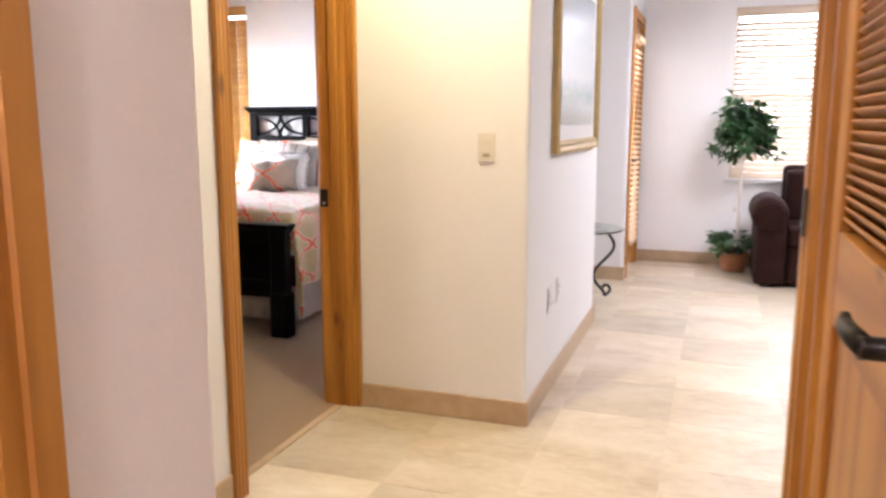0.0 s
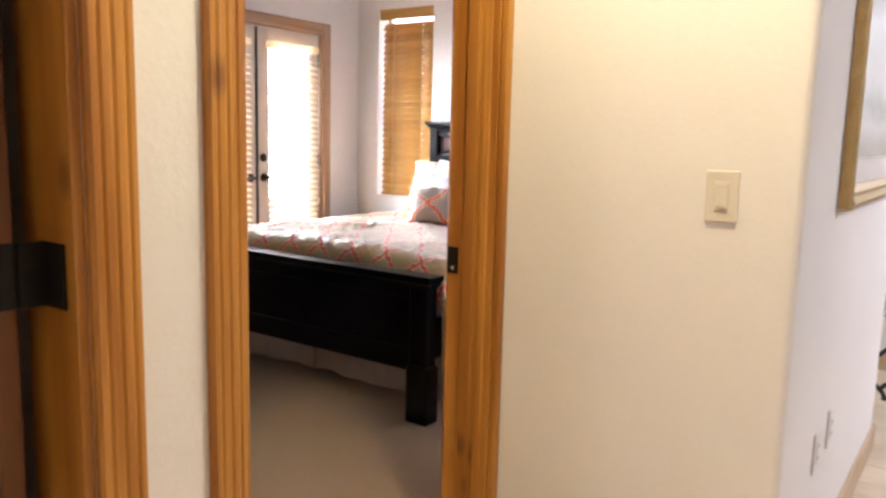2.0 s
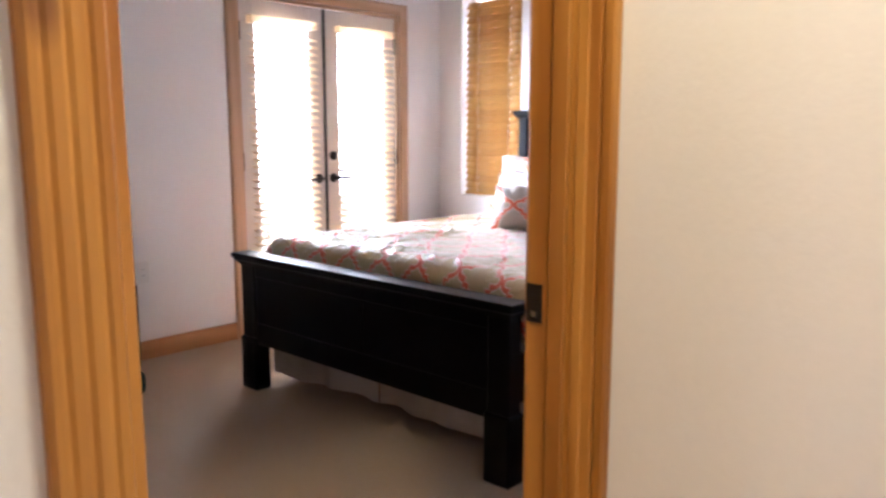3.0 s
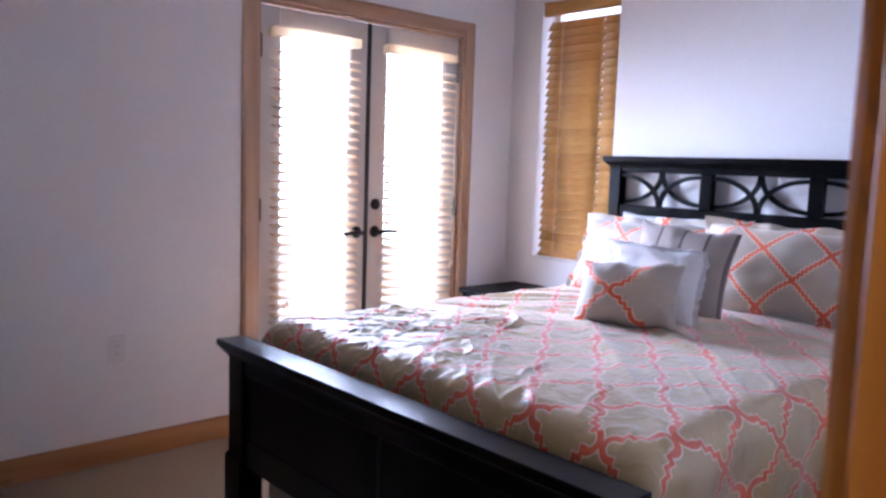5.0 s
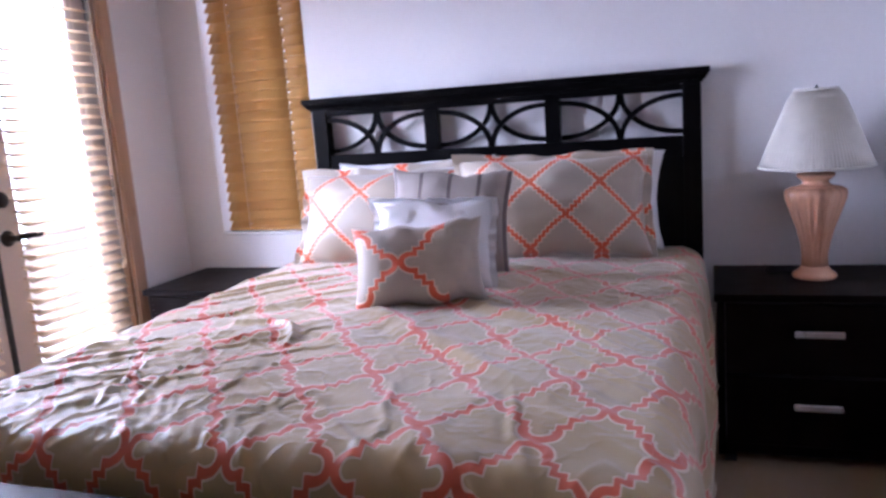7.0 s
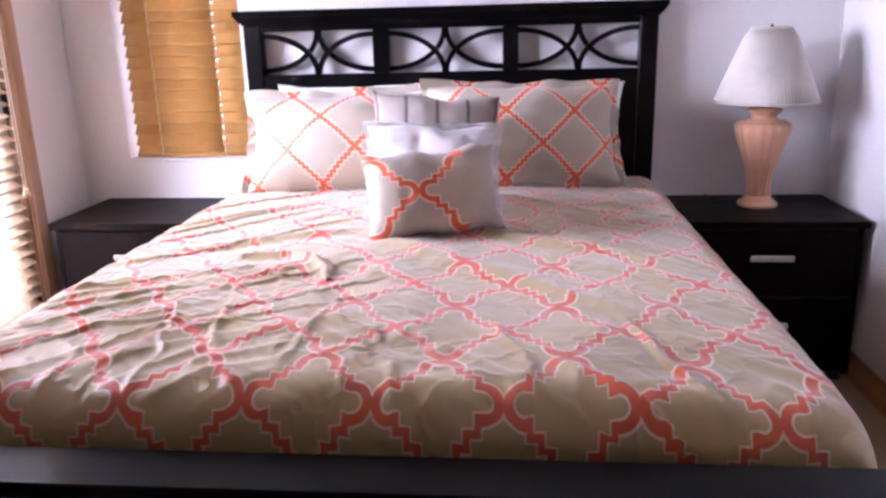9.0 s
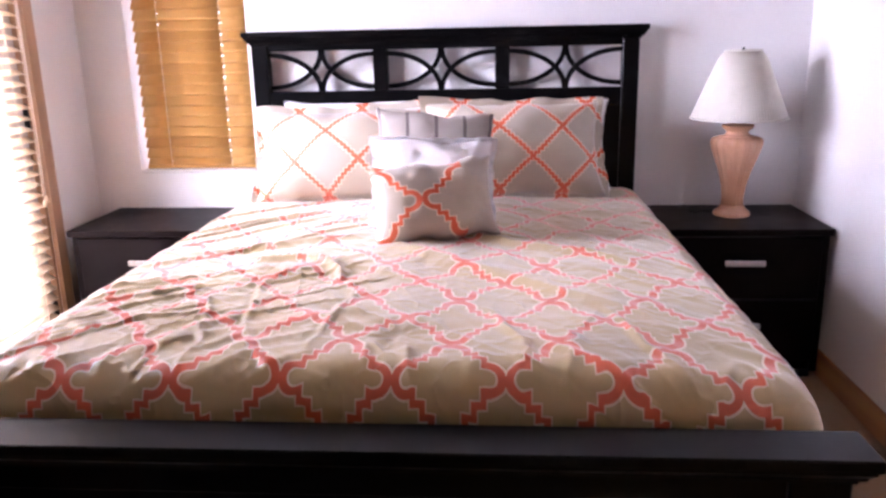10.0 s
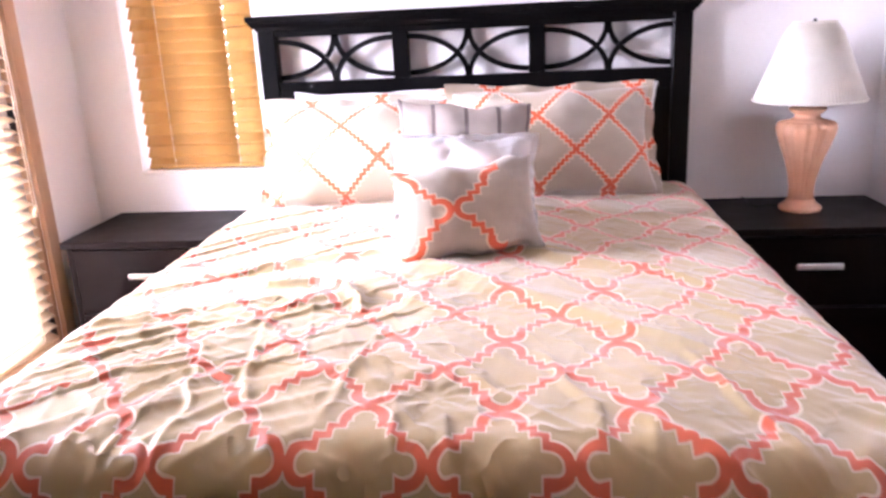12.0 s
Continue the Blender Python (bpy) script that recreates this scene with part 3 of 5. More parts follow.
structure("wall_linen_closet", prism([(0.36, 0.5), (0.95, 0.5), (0.95, 1.48), (0.89, 1.48), (0.89, 0.56), (0.36, 0.56)], 0, H), PLASTER, "white linen closet lining")

# ---- door frames ----
FLUTE = [(0, 0), (0.012, 0), (0.018, 0.006), (0.018, 0.016), (0.0152, 0.021), (0.018, 0.027), (0.018, 0.039), (0.0152, 0.045),
         (0.018, 0.051), (0.018, 0.063), (0.0152, 0.069), (0.018, 0.075), (0.018, 0.084), (0.010, 0.09), (0, 0.09)]


def casing(name, x, y0, y1, h, out, parent, mats, width=0.09, sides=(-1, 1)):
    """Fluted boards round an opening in a wall that faces +x (out 1) or -x (out -1)."""
    k = width / 0.09
    prof = [(o * out, c * k) for o, c in FLUTE]
    for y, flip in ((y0, -1), (y1, 1)):
        if flip not in sides:
            continue
        part("casing_board", moulding(h + width, [(o, c * flip) for o, c in prof], "z"), mats[0], parent).matrix_basis = pose(x, y, 0)
    part("casing_head", moulding(y1 - y0 - 0.002, prof, "y"), mats[1], parent).matrix_basis = pose(x, y0 + 0.001, h)


def jamb(x0, x1, y0, y1, h, parent, mats, t=0.018, stop=True, sx=None):
    for y, s in ((y0, 1), (y1, -1)):
        part("jamb_board", box(x0, x1, min(y, y + s * t), max(y, y + s * t), 0, h, 0.002), mats[0], parent)
        if stop:
            xs = sx if sx is not None else (x0 + x1) / 2
            ya, yb = y + s * t, y + s * (t + 0.012)
            part("door_stop", box(xs - 0.018, xs + 0.018, min(ya, yb), max(ya, yb), 0, h - t, 0.002), mats[0], parent)
    part("jamb_head", box(x0, x1, y0 + t, y1 - t, h - t, h, 0.002), mats[1], parent)


def frame_thing(name, label):
    return tagged(new(name), label, "door frame", "", "structure")


f1 = frame_thing("trim_bedroom_door", "fluted golden knotty pine frame round the bedroom doorway")
casing("bedroom", HX, DY0, DY1, DH, 1, f1, (PINE_V, PINE_Y), 0.077, (-1,))
part("casing_board", box(HX, HX + 0.024, DY1 - 0.014, 3.0195, 0, 2.138, 0.004), PINE_V, f1)
casing("bedroom", E0, DY0, DY1, DH, -1, f1, (PINE_V, PINE_Y), 0.06)
jamb(E0 + 0.0005, HX - 0.0005, DY0, DY1, DH, f1, (PINE_V, PINE_Y), sx=-1.455)
part("jamb_bead", box(-1.425, -1.40, DY1 - 0.025, DY1 - 0.018, 0, DH - 0.02, 0.003), PINE_V, f1)
strike = part("strike_plate", box(-1.5285, -1.492, DY1 - 0.0205, DY1 - 0.0175, 0.883, 0.958, 0.001), BRONZE, f1, "dark bronze strike plate")
# small bright nickel chip that stands in for a glint on the plate
part("latch_hole", box(-1.515, -1.506, DY1 - 0.0212, DY1 - 0.0203, 0.894, 0.904), NICKEL, strike)

f2 = frame_thing("trim_closet_door", "fluted golden pine frame round a dark doorway")
casing("closet", HX, 1.09, 1.85, DH, 1, f2, (PINE_V, PINE_Y), 0.082)
jamb(E0 + 0.0005, HX - 0.0005, 1.09, 1.85, DH, f2, (PINE_V, PINE_Y), stop=False)
f3 = frame_thing("trim_corridor_door", "plain golden pine frame round a corridor door")
prof = [(0, 0), (0.018, 0), (0.018, 0.03), (0.024, 0.034), (0.024, 0.075), (0.0, 0.075)]
for yy, s in ((0.60, 1), (-0.10, -1)):
    part("casing_board", moulding(2.12, [(o, c * s) for o, c in prof], "z"), PINE_V, f3).matrix_basis = pose(PX, yy, 0)
part("casing_head", moulding(0.698, prof, "y"), PINE_Y, f3).matrix_basis = pose(PX, -0.099, DH)
jamb(-0.7445, PX - 0.0005, -0.10, 0.60, DH, f3, (PINE_V, PINE_Y), sx=-0.66)
f4 = frame_thing("trim_louvre_door", "golden pine frame round a louvred closet door")
for yy, s in ((0.74, -1), (1.51, 1)):
    part("casing_board", moulding(2.12, [(-o, c * s) for o, c in prof], "z"), PINE_V, f4).matrix_basis = pose(EX, yy, 0)
part("casing_head", moulding(0.768, [(-o, c) for o, c in prof], "y"), PINE_Y, f4).matrix_basis = pose(EX, 0.741, DH)
jamb(EX + 0.0005, 0.3595, 0.74, 1.51, DH, f4, (PINE_V, PINE_Y), stop=False)
part("end_board", box(EX - 0.004, 0.364, 1.601, 1.619, 0, 2.12, 0.003), PINE_V, f4)


# ---- doors ----
def lever(parent, x, y, z, out, along):
    """A lever handle on a round rose; out: the way it stands off in x, along: the way it points in y."""
    rose = part("lever_handle", lathe([(0.031, 0), (0.031, 0.006), (0.026, 0.011), (0.012, 0.013), (0.011, 0.05), (0.012, 0.055)], 20), BRONZE, parent, "dark bronze lever handle")
    rose.matrix_basis = pose(x, y, z, 0, 90 * out, 0)
    pts = [(out * 0.048, 0, 0), (out * 0.055, along * 0.03, 0.003), (out * 0.056, along * 0.07, 0.002), (out * 0.052, along * 0.1, -0.004), (out * 0.05, along * 0.115, 0.004)]
    bar = tube(pts, [0.011, 0.011, 0.010, 0.009, 0.006])
    part("lever_bar", bar, BRONZE, parent).matrix_basis = pose(x, y, z)


def panel_door(name, hx, hy, turn, width, label, mat, matx):
    """A four-panel leaf; origin at the hinge, the leaf runs along local +x, thickness in +y."""
    d = tagged(new(name), label, "door", "", "structure")
    d.matrix_basis = pose(hx, hy, 0.008, 0, 0, turn)
    hh, st, th = 2.02, 0.105, 0.036
    for x in (0, width - st):
        part("stile", box(x, x + st, 0, th, 0, hh, 0.003), mat, d)
    for z0, z1 in ((0, 0.2), (0.86, 0.98), (hh - 0.12, hh)):
        part("rail", box(st, width - st, 0.0005, th - 0.0005, z0, z1, 0.002), matx, d)
    for z0, z1 in ((0.2, 0.86), (0.98, hh - 0.12)):
        part("panel", box(st, width - st, 0.011, th - 0.011, z0, z1), mat, d)
        part("raised_field", box(st + 0.035, width - st - 0.035, 0.005, th - 0.005, z0 + 0.035, z1 - 0.035, 0.005), mat, d)
    return d, hh, th


def butt_hinge(parent, x, y, z, leaf_x=0.0, leaf_y=0.036, name="hinge"):
    h = part(name, box(x - 0.003, x - 0.0005, y, y + leaf_y, z - 0.05, z + 0.05, 0.001), BRONZE, parent, "dark bronze hinge")
    part("hinge_pin", lathe([(0.009, -0.053), (0.009, 0.053)], 10), BRONZE, h).matrix_basis = pose(x - 0.004, y + leaf_y + 0.004, z)
    return h


bd, hh, th = panel_door("door_bedroom", E0 - 0.012, DY0 + 0.004, 180, 0.73, "golden pine panel door standing open into the bedroom", PINE_V, PINE_X)
bd.matrix_basis = pose(E0 - 0.012, DY0 + 0.094, 0.008, 0, 0, 180)
for z in (0.2, 1.005, 1.83):
    butt_hinge(bd, 0.0, 0.0, z, leaf_y=0.020)
# this leaf takes the darkened pine, so its shade is in the colour
cd, hh, th = panel_door("door_closet", -1.47, 1.788, 180, 0.70, "pine panel door, coloured dark for the closet's shade, standing open into it", SHADED_V, SHADED_V)
for z in (0.2, 1.03, 1.83):
    h = butt_hinge(cd, 0.0, 0.0, z, leaf_y=0.036)
    part("hinge_knuckle", box(-0.012, 0.002, -0.044, 0.001, z - 0.05, z + 0.05, 0.004, 2), BRONZE, h)
    part("jamb_hinge", box(-1.475, -1.405, 1.826, 1.8315, z - 0.042, z + 0.058, 0.001), BRONZE, f2, "dark bronze hinge leaf")
kd, hh, th = panel_door("door_corridor", -0.70, -0.08, 90, 0.66, "golden pine panel door, closed", PINE_V, PINE_Y)

# louvred closet door, closed, in the corridor's east wall
ld = tagged(new("door_louvre"), "golden pine louvred door with a bronze lever", "door", "", "structure")
ld.matrix_basis = pose(EX + 0.012, 0.762, 0.008)
lw, lh = 0.726, 2.02
for y in (0, lw - 0.095):
    part("stile", box(0, 0.035, y, y + 0.095, 0, lh, 0.003), PINE_V, ld)
for z0, z1 in ((0, 0.22), (0.91, 1.06), (lh - 0.11, lh)):
    part("rail", box(0.0005, 0.0345, 0.095, lw - 0.095, z0, z1, 0.002), PINE_Y, ld)
part("panel", box(0.012, 0.024, 0.095, lw - 0.095, 0.22, 0.91), PINE_V, ld)
b = box(-0.0165, 0.0165, 0, lw - 0.19, -0.0027, 0.0027, 0.0015)
sl = part("slat", b, PINE_Y, ld)
sl.matrix_basis = pose(0.0175, 0.095, 1.072, 0, 42, 0)
for i in range(1, 50):
    again(sl, pose(0.0175, 0.095, 1.072 + i * 0.0168, 0, 42, 0))
lever(ld, 0.0, 0.06, 1.025, -1, 1)
for z in (0.2, 1.075, 1.83):
    part("hinge", box(-0.0405, -0.0365, lw + 0.026, lw + 0.050, z - 0.042, z + 0.042, 0.001), BRONZE, ld, "dark bronze hinge")

# ---- french doors ----
fd_frame = frame_thing("trim_french_door", "pale knotty pine frame round the glazed double doors")
pp = [(0, 0), (0.02, 0), (0.02, 0.06), (0.012, 0.075), (0, 0.075)]
for yy, s in ((FY0, -1), (FY1, 1)):
    part("casing_board", moulding(FH + 0.075, [(o, c * s) for o, c in pp], "z"), PALE_V, fd_frame).matrix_basis = pose(W0, yy, 0)
part("casing_head", moulding(FY1 - FY0 - 0.002, pp, "y"), PALE_Y, fd_frame).matrix_basis = pose(W0, FY0 + 0.001, FH)
jamb(W0 - T + 0.0005, W0 - 0.0005, FY0, FY1, FH, fd_frame, (PALE_V, PALE_Y), 0.02, stop=False)
part("threshold", box(W0 - T - 0.01, W0 + 0.01, FY0 + 0.021, FY1 - 0.021, -0.005, 0.02, 0.003), BRONZE, fd_frame)


def glazed_leaf(name, y0, y1, hinge_low, label, mats, xw, h, active, slats=True, slat_mat=None, out=1):
    """A full-glass leaf with a slatted blind on its room side. Faces +x."""
    d = tagged(new(name), label, "door", "", "structure")
    d.matrix_basis = pose(xw, 0, 0.022)
    st = 0.107
    gz0, gz1 = 0.24, h - 0.105
    for a, b2 in ((y0, y0 + st), (y1 - st, y1)):
        part("stile", box(-0.045, 0, a, b2, 0, h, 0.003), mats[0], d)
    part("rail", box(-0.0445, -0.0005, y0 + st, y1 - st, 0, gz0, 0.002), mats[1], d)
    part("rail", box(-0.0445, -0.0005, y0 + st, y1 - st, gz1, h, 0.002), mats[1], d)
    pane = part("pane", box(-0.026, -0.020, y0 + st - 0.004, y1 - st + 0.004, gz0 - 0.004, gz1 + 0.004), GLASS, d, "clear glass pane")
    pane.visible_shadow = False
    for yy in (y0 + st, y1 - st - 0.012):
        part("glazing_bead", box(-0.018, -0.003, yy, yy + 0.012, gz0, gz1, 0.002), mats[0], d)
    hy = y0 if hinge_low else y1
    for z in (0.22, 1.04, 1.80):
        hg = part("hinge", box(-0.001, 0.003, hy - 0.014, hy + 0.014, z - 0.05, z + 0.05, 0.001), BRONZE, d, "dark bronze hinge")
        part("hinge_pin", lathe([(0.008, -0.055), (0.008, 0.055)], 10), BRONZE, hg).matrix_basis = pose(0.006, hy, z)
    ly = (y1 - st / 2) if hinge_low else (y0 + st / 2)
    lever(d, 0.0, ly, 0.915, 1, -1 if hinge_low else 1)
    if active:
        part("deadbolt", lathe([(0.030, 0), (0.030, 0.008), (0.024, 0.014), (0.010, 0.018)], 22), BRONZE, d, "round dark bronze deadbolt").matrix_basis = pose(0, ly, 1.06, 0, 90, 0)
    return d, gz0 + 0.022, gz1 + 0.022, y0 + st, y1 - st


def slat_blind(name, label, width, z0, z1, matrix, pitch, depth, tilt, mat, label_group, valance, cords, route, cord_drop):
    """A venetian blind hanging in the local x-z plane, slats run along x; the room is at -y."""
    e = tagged(new(name), label, "blind", label_group)
    e.matrix_basis = matrix
    part("headrail", box(0, width, -0.028, 0.028, z1 - 0.045, z1, 0.003), mat, e)
    if valance:
        v = moulding(width + 0.02, [(-0.036, z1 - 0.075), (-0.046, z1 - 0.068), (-0.046, z1 - 0.012), (-0.052, z1 - 0.006), (-0.052, z1 + 0.004), (-0.034, z1 + 0.004)], "x")
        part("valance", v, mat, e).matrix_basis = pose(-0.01, 0, 0)
    n = int((z1 - 0.06 - z0 - 0.02) / pitch)
    segs = sorted([0.0, width] + [c for q in route for c in (q - 0.003, q + 0.003)]) if route else [0.0, width]
    def camber(bm, x0, x1, ya, yb):
        """A length of slat with a slightly crowned section."""
        k, high = 6, 0.0045 if depth < 0.052 else 0.002
        pts = [(ya + (yb - ya) * i / k) for i in range(k + 1)]
        sec = [(y, high * (1 - (2 * y / depth) ** 2) + 0.0012) for y in pts] + [(y, high * (1 - (2 * y / depth) ** 2) - 0.0012) for y in pts[::-1]]
        lo = [bm.verts.new((x0, y, z)) for y, z in sec]
        hi = [bm.verts.new((x1, y, z)) for y, z in sec]
        bm.faces.new(lo[::-1])
        bm.faces.new(hi)
        for i in range(len(sec)):
            q = (i + 1) % len(sec)
            bm.faces.new((lo[i], lo[q], hi[q], hi[i])).smooth = True
    b = bmesh.new()
    for k in range(len(segs) - 1):
        if k % 2 == 0:
            camber(b, segs[k], segs[k + 1], -depth / 2, depth / 2)
        else:
            camber(b, segs[k], segs[k + 1], -depth / 2, -0.005)
            camber(b, segs[k], segs[k + 1], 0.005, depth / 2)
    bmesh.ops.recalc_face_normals(b, faces=b.faces[:])
    s = part("slat", b, mat, e)
    s.matrix_basis = pose(0, 0, z0 + 0.03, tilt, 0, 0)
    rnd = random.Random(len(name) + int(width * 1000))
    for i in range(1, n):
        again(s, pose(0, rnd.uniform(-0.0015, 0.0015), z0 + 0.03 + i * pitch, tilt + rnd.uniform(-1.0, 1.0), rnd.uniform(-0.05, 0.05), 0))
    part("bottom_rail", box(0, width, -0.026, 0.026, z0, z0 + 0.018, 0.004), mat, e)
    for c in cords:
        part("ladder_cord", tube([(c, -depth / 2 - 0.001, z0 + 0.01), (c, -depth / 2 - 0.001, z1 - 0.04)], 0.0012, 5), CORD, e)
    if cord_drop:
        x, zl = cord_drop
        for k in (0, 0.014):
            part("pull_cord", tube([(x + k, -0.05, z1 - 0.05), (x + k, -0.045, zl)], 0.0014, 5), CORD, e)
            part("tassel", lathe([(0.003, 0.03), (0.006, 0.022), (0.008, 0.004), (0.005, 0)], 10), mat, e).matrix_basis = pose(x + k, -0.045, zl - 0.03 + k)
    return e


MID = (FY0 + FY1) / 2
PAINT = (DOORWHITE, DOORWHITE)
dl = glazed_leaf("door_french", FY0 + 0.023, MID - 0.006, True, "glazed french door leaf with bronze lever", PAINT, W0 - 0.02, 1.985, False)
dr = glazed_leaf("door_french", MID + 0.006, FY1 - 0.023, False, "glazed french door leaf with bronze lever and deadbolt", PAINT, W0 - 0.02, 1.985, True)
part("astragal", box(-0.003, 0.006, MID - 0.012, MID + 0.012, 0.0, 1.985, 0.002), BLACK, dl[0], "dark seam strip")
for d, lo, hi, cord in ((dl, 0.055, 0.026, (0.05, 0.62)), (dr, 0.026, 0.055, ((dr[4] - dr[3]) + 0.05, 0.75))):
    slat_blind("venetian_blind", "pale wooden venetian blind on a glazed door, slats open", (d[4] - d[3]) + lo + hi, d[1] - 0.04, d[2] + 0.01,
               pose(W0 + 0.012, d[3] - lo, 0, 0, 0, 90), 0.043, 0.05, 20, BLIND_PALE, "french door blinds", False, (0.09, (d[4] - d[3]) - 0.01), (), cord)

# ---- bedroom window ----
wf = tagged(new("window_bedroom"), "white framed sash window in a deep plaster reveal", "window", "", "structure")
yb = N0 + 0.12
for a in ((WX0, WX0 + 0.035, WZ0, WZ1), (WX1 - 0.035, WX1, WZ0, WZ1)):
    part("window_frame", box(a[0], a[1], yb, yb + 0.05, a[2], a[3], 0.003), PLATEWHITE, wf)
for z in (WZ0, (WZ0 + WZ1) / 2 - 0.02, WZ1 - 0.035):
    part("sash_rail", box(WX0 + 0.035, WX1 - 0.035, yb + 0.0005, yb + 0.0495, z, z + 0.035, 0.003), PLATEWHITE, wf)
p = part("pane", box(WX0 + 0.03, WX1 - 0.03, yb + 0.02, yb + 0.026, WZ0 + 0.03, WZ1 - 0.03), GLASS, wf)
p.visible_shadow = False
part("window_sill", box(WX0 + 0.001, WX1 - 0.001, N0 - 0.012, yb, WZ0 + 0.0005, WZ0 + 0.014, 0.004), PLATEWHITE, wf)
slat_blind("venetian_blind", "honey stained wooden venetian blind, slats closed, in the window", WX1 - WX0 - 0.03, WZ0 + 0.016, WZ1 - 0.002, pose(WX0 + 0.02, N0 + 0.05, 0),
           0.0465, 0.068, 56, BLIND_HONEY, "", True, (0.122, 0.402), (0.11, 0.39), None)

# ---- living room window and patio door ----
lf = tagged(new("window_living"), "white framed living room window behind a blind", "window", "", "structure")
yb = 7.32
for a in ((LX0, LX0 + 0.04, LZ0, LZ1), (LX1 - 0.04, LX1, LZ0, LZ1)):
    part("window_frame", box(a[0], a[1], yb, yb + 0.05, a[2], a[3], 0.003), PLATEWHITE, lf)
for z in (LZ0, 1.44, LZ1 - 0.04):
    part("sash_rail", box(LX0 + 0.04, LX1 - 0.04, yb + 0.0005, yb + 0.0495, z, z + 0.045, 0.003), PLATEWHITE, lf)
p = part("pane", box(LX0 + 0.03, LX1 - 0.03, yb + 0.02, yb + 0.026, LZ0 + 0.03, LZ1 - 0.03), GLASS, lf)
p.visible_shadow = False
part("window_sill", box(LX0 - 0.03, LX1 + 0.03, 7.16, yb, LZ0 - 0.02, LZ0 + 0.012, 0.004), PLATEWHITE, lf)
slat_blind("venetian_blind", "pale wooden venetian blind in the living room window, slats half open", LX1 - LX0 - 0.03, LZ0 + 0.016, LZ1 - 0.002, pose(LX0 + 0.015, 7.245, 0),
           0.045, 0.05, 57, BLIND_ROOM, "", True, (0.12, 0.9), (), (0.06, 0.5))
pf = frame_thing("trim_patio_door", "golden pine frame round the living room patio door")
for yy, s in ((6.40, -1), (7.08, 1)):
    part("casing_board", moulding(2.125, [(o, c * s) for o, c in pp], "z"), PINE_V, pf).matrix_basis = pose(-0.60, yy, 0)
part("casing_head", moulding(0.678, pp, "y"), PINE_Y, pf).matrix_basis = pose(-0.60, 6.401, 2.05)
jamb(-0.7195, -0.6005, 6.40, 7.08, 2.05, pf, (PINE_V, PINE_Y), 0.02, stop=False)
pd = glazed_leaf("door_patio", 6.423, 7.057, False, "golden pine glazed patio door with bronze lever", (PINE_V, PINE_Y), -0.615, 2.005, True)
slat_blind("venetian_blind", "pale wooden venetian blind on the patio door", pd[4] - pd[3] + 0.03, pd[1] - 0.03, pd[2] + 0.01, pose(-0.585, pd[3] - 0.015, 0, 0, 0, 90), 0.043, 0.05, 15, BLIND_PALE, "", False, (0.05,), (), None)

# ---- baseboards ----
def baseboard(name, x0, x1, y0, y1, h, mat, label):
    structure(name, box(x0, x1, y0, y1, 0, h, 0.004), mat, label, "baseboard")


WB, SB = "reddish knotty pine baseboard", "tan travertine baseboard"
baseboard("baseboard_west", W0, W0 + 0.016, 0.92, FY0 - 0.08, 0.105, BASE_Y, WB)
baseboard("baseboard_west", W0, W0 + 0.016, FY1 + 0.08, N0 - 0.02, 0.105, BASE_Y, WB)
baseboard("baseboard_north", W0 + 0.02, E0 - 0.02, N0 - 0.016, N0, 0.105, BASE_X, WB)
baseboard("baseboard_east", E0 - 0.016, E0, 3.0, N0 - 0.02, 0.105, BASE_Y, WB)
for nm, x0, x1, y0, y1 in (("switch", HX + 0.022, PX + 0.012, 3.008, 3.02), ("picture", PX, PX + 0.012, 3.021, 4.862), ("strip", HX, HX + 0.012, 1.935, 2.057),
                           ("nook", -0.60 - 0.6, -0.588, 6.208, 6.22), ("patio", -0.60, -0.588, 6.221, 6.32), ("living", -0.598, 4.49, 7.188, 7.20),
                           ("corridor", PX, PX + 0.012, 0.685, 0.995), ("alcove", HX, PX - 0.002, 0.985, 0.997), ("nook_end", -1.24, PX, 4.85, 4.862), ("nook_back", -1.25, -1.238, 4.865, 6.2)):
    baseboard("baseboard_" + nm, x0, x1, y0, y1, 0.105, STONEBASE, SB)
structure("threshold", box(-1.475, -1.44, DY0 + 0.02, DY1 - 0.02, -0.01, 0.004, 0.002), STONEBASE, "narrow stone threshold between carpet and tile", "threshold")

# ---- bed ----
BX = -3.047
bed = thing("bed", BX, 0, 0, 0, "black espresso wooden bed with arched-ring fretwork headboard", "bed")
HY = 6.0


def crown(half, y0, y1, z1, ext):
    """A crown cap in one piece: a board over a stepped cove, longer than the post line by ext at each end."""
    b = bmesh.new()
    rings = []
    for k, z in ((0.1, -0.056), (0.2, -0.056), (0.25, -0.046), (0.45, -0.046), (0.55, -0.038), (0.78, -0.030), (0.8, -0.022), (0.97, -0.022), (1.0, -0.018), (1.0, -0.004), (0.94, 0.0)):
        e = ext * k
        rings.append([b.verts.new(p) for p in ((-half - e, y0 - e, z1 + z), (half + e, y0 - e, z1 + z), (half + e, y1, z1 + z), (-half - e, y1, z1 + z))])
    for p, q in zip(rings, rings[1:]):
        for i in range(4):
            b.faces.new((p[i], p[(i + 1) % 4], q[(i + 1) % 4], q[i]))
    b.faces.new(rings[0][::-1])
    b.faces.new(rings[-1])
    return b


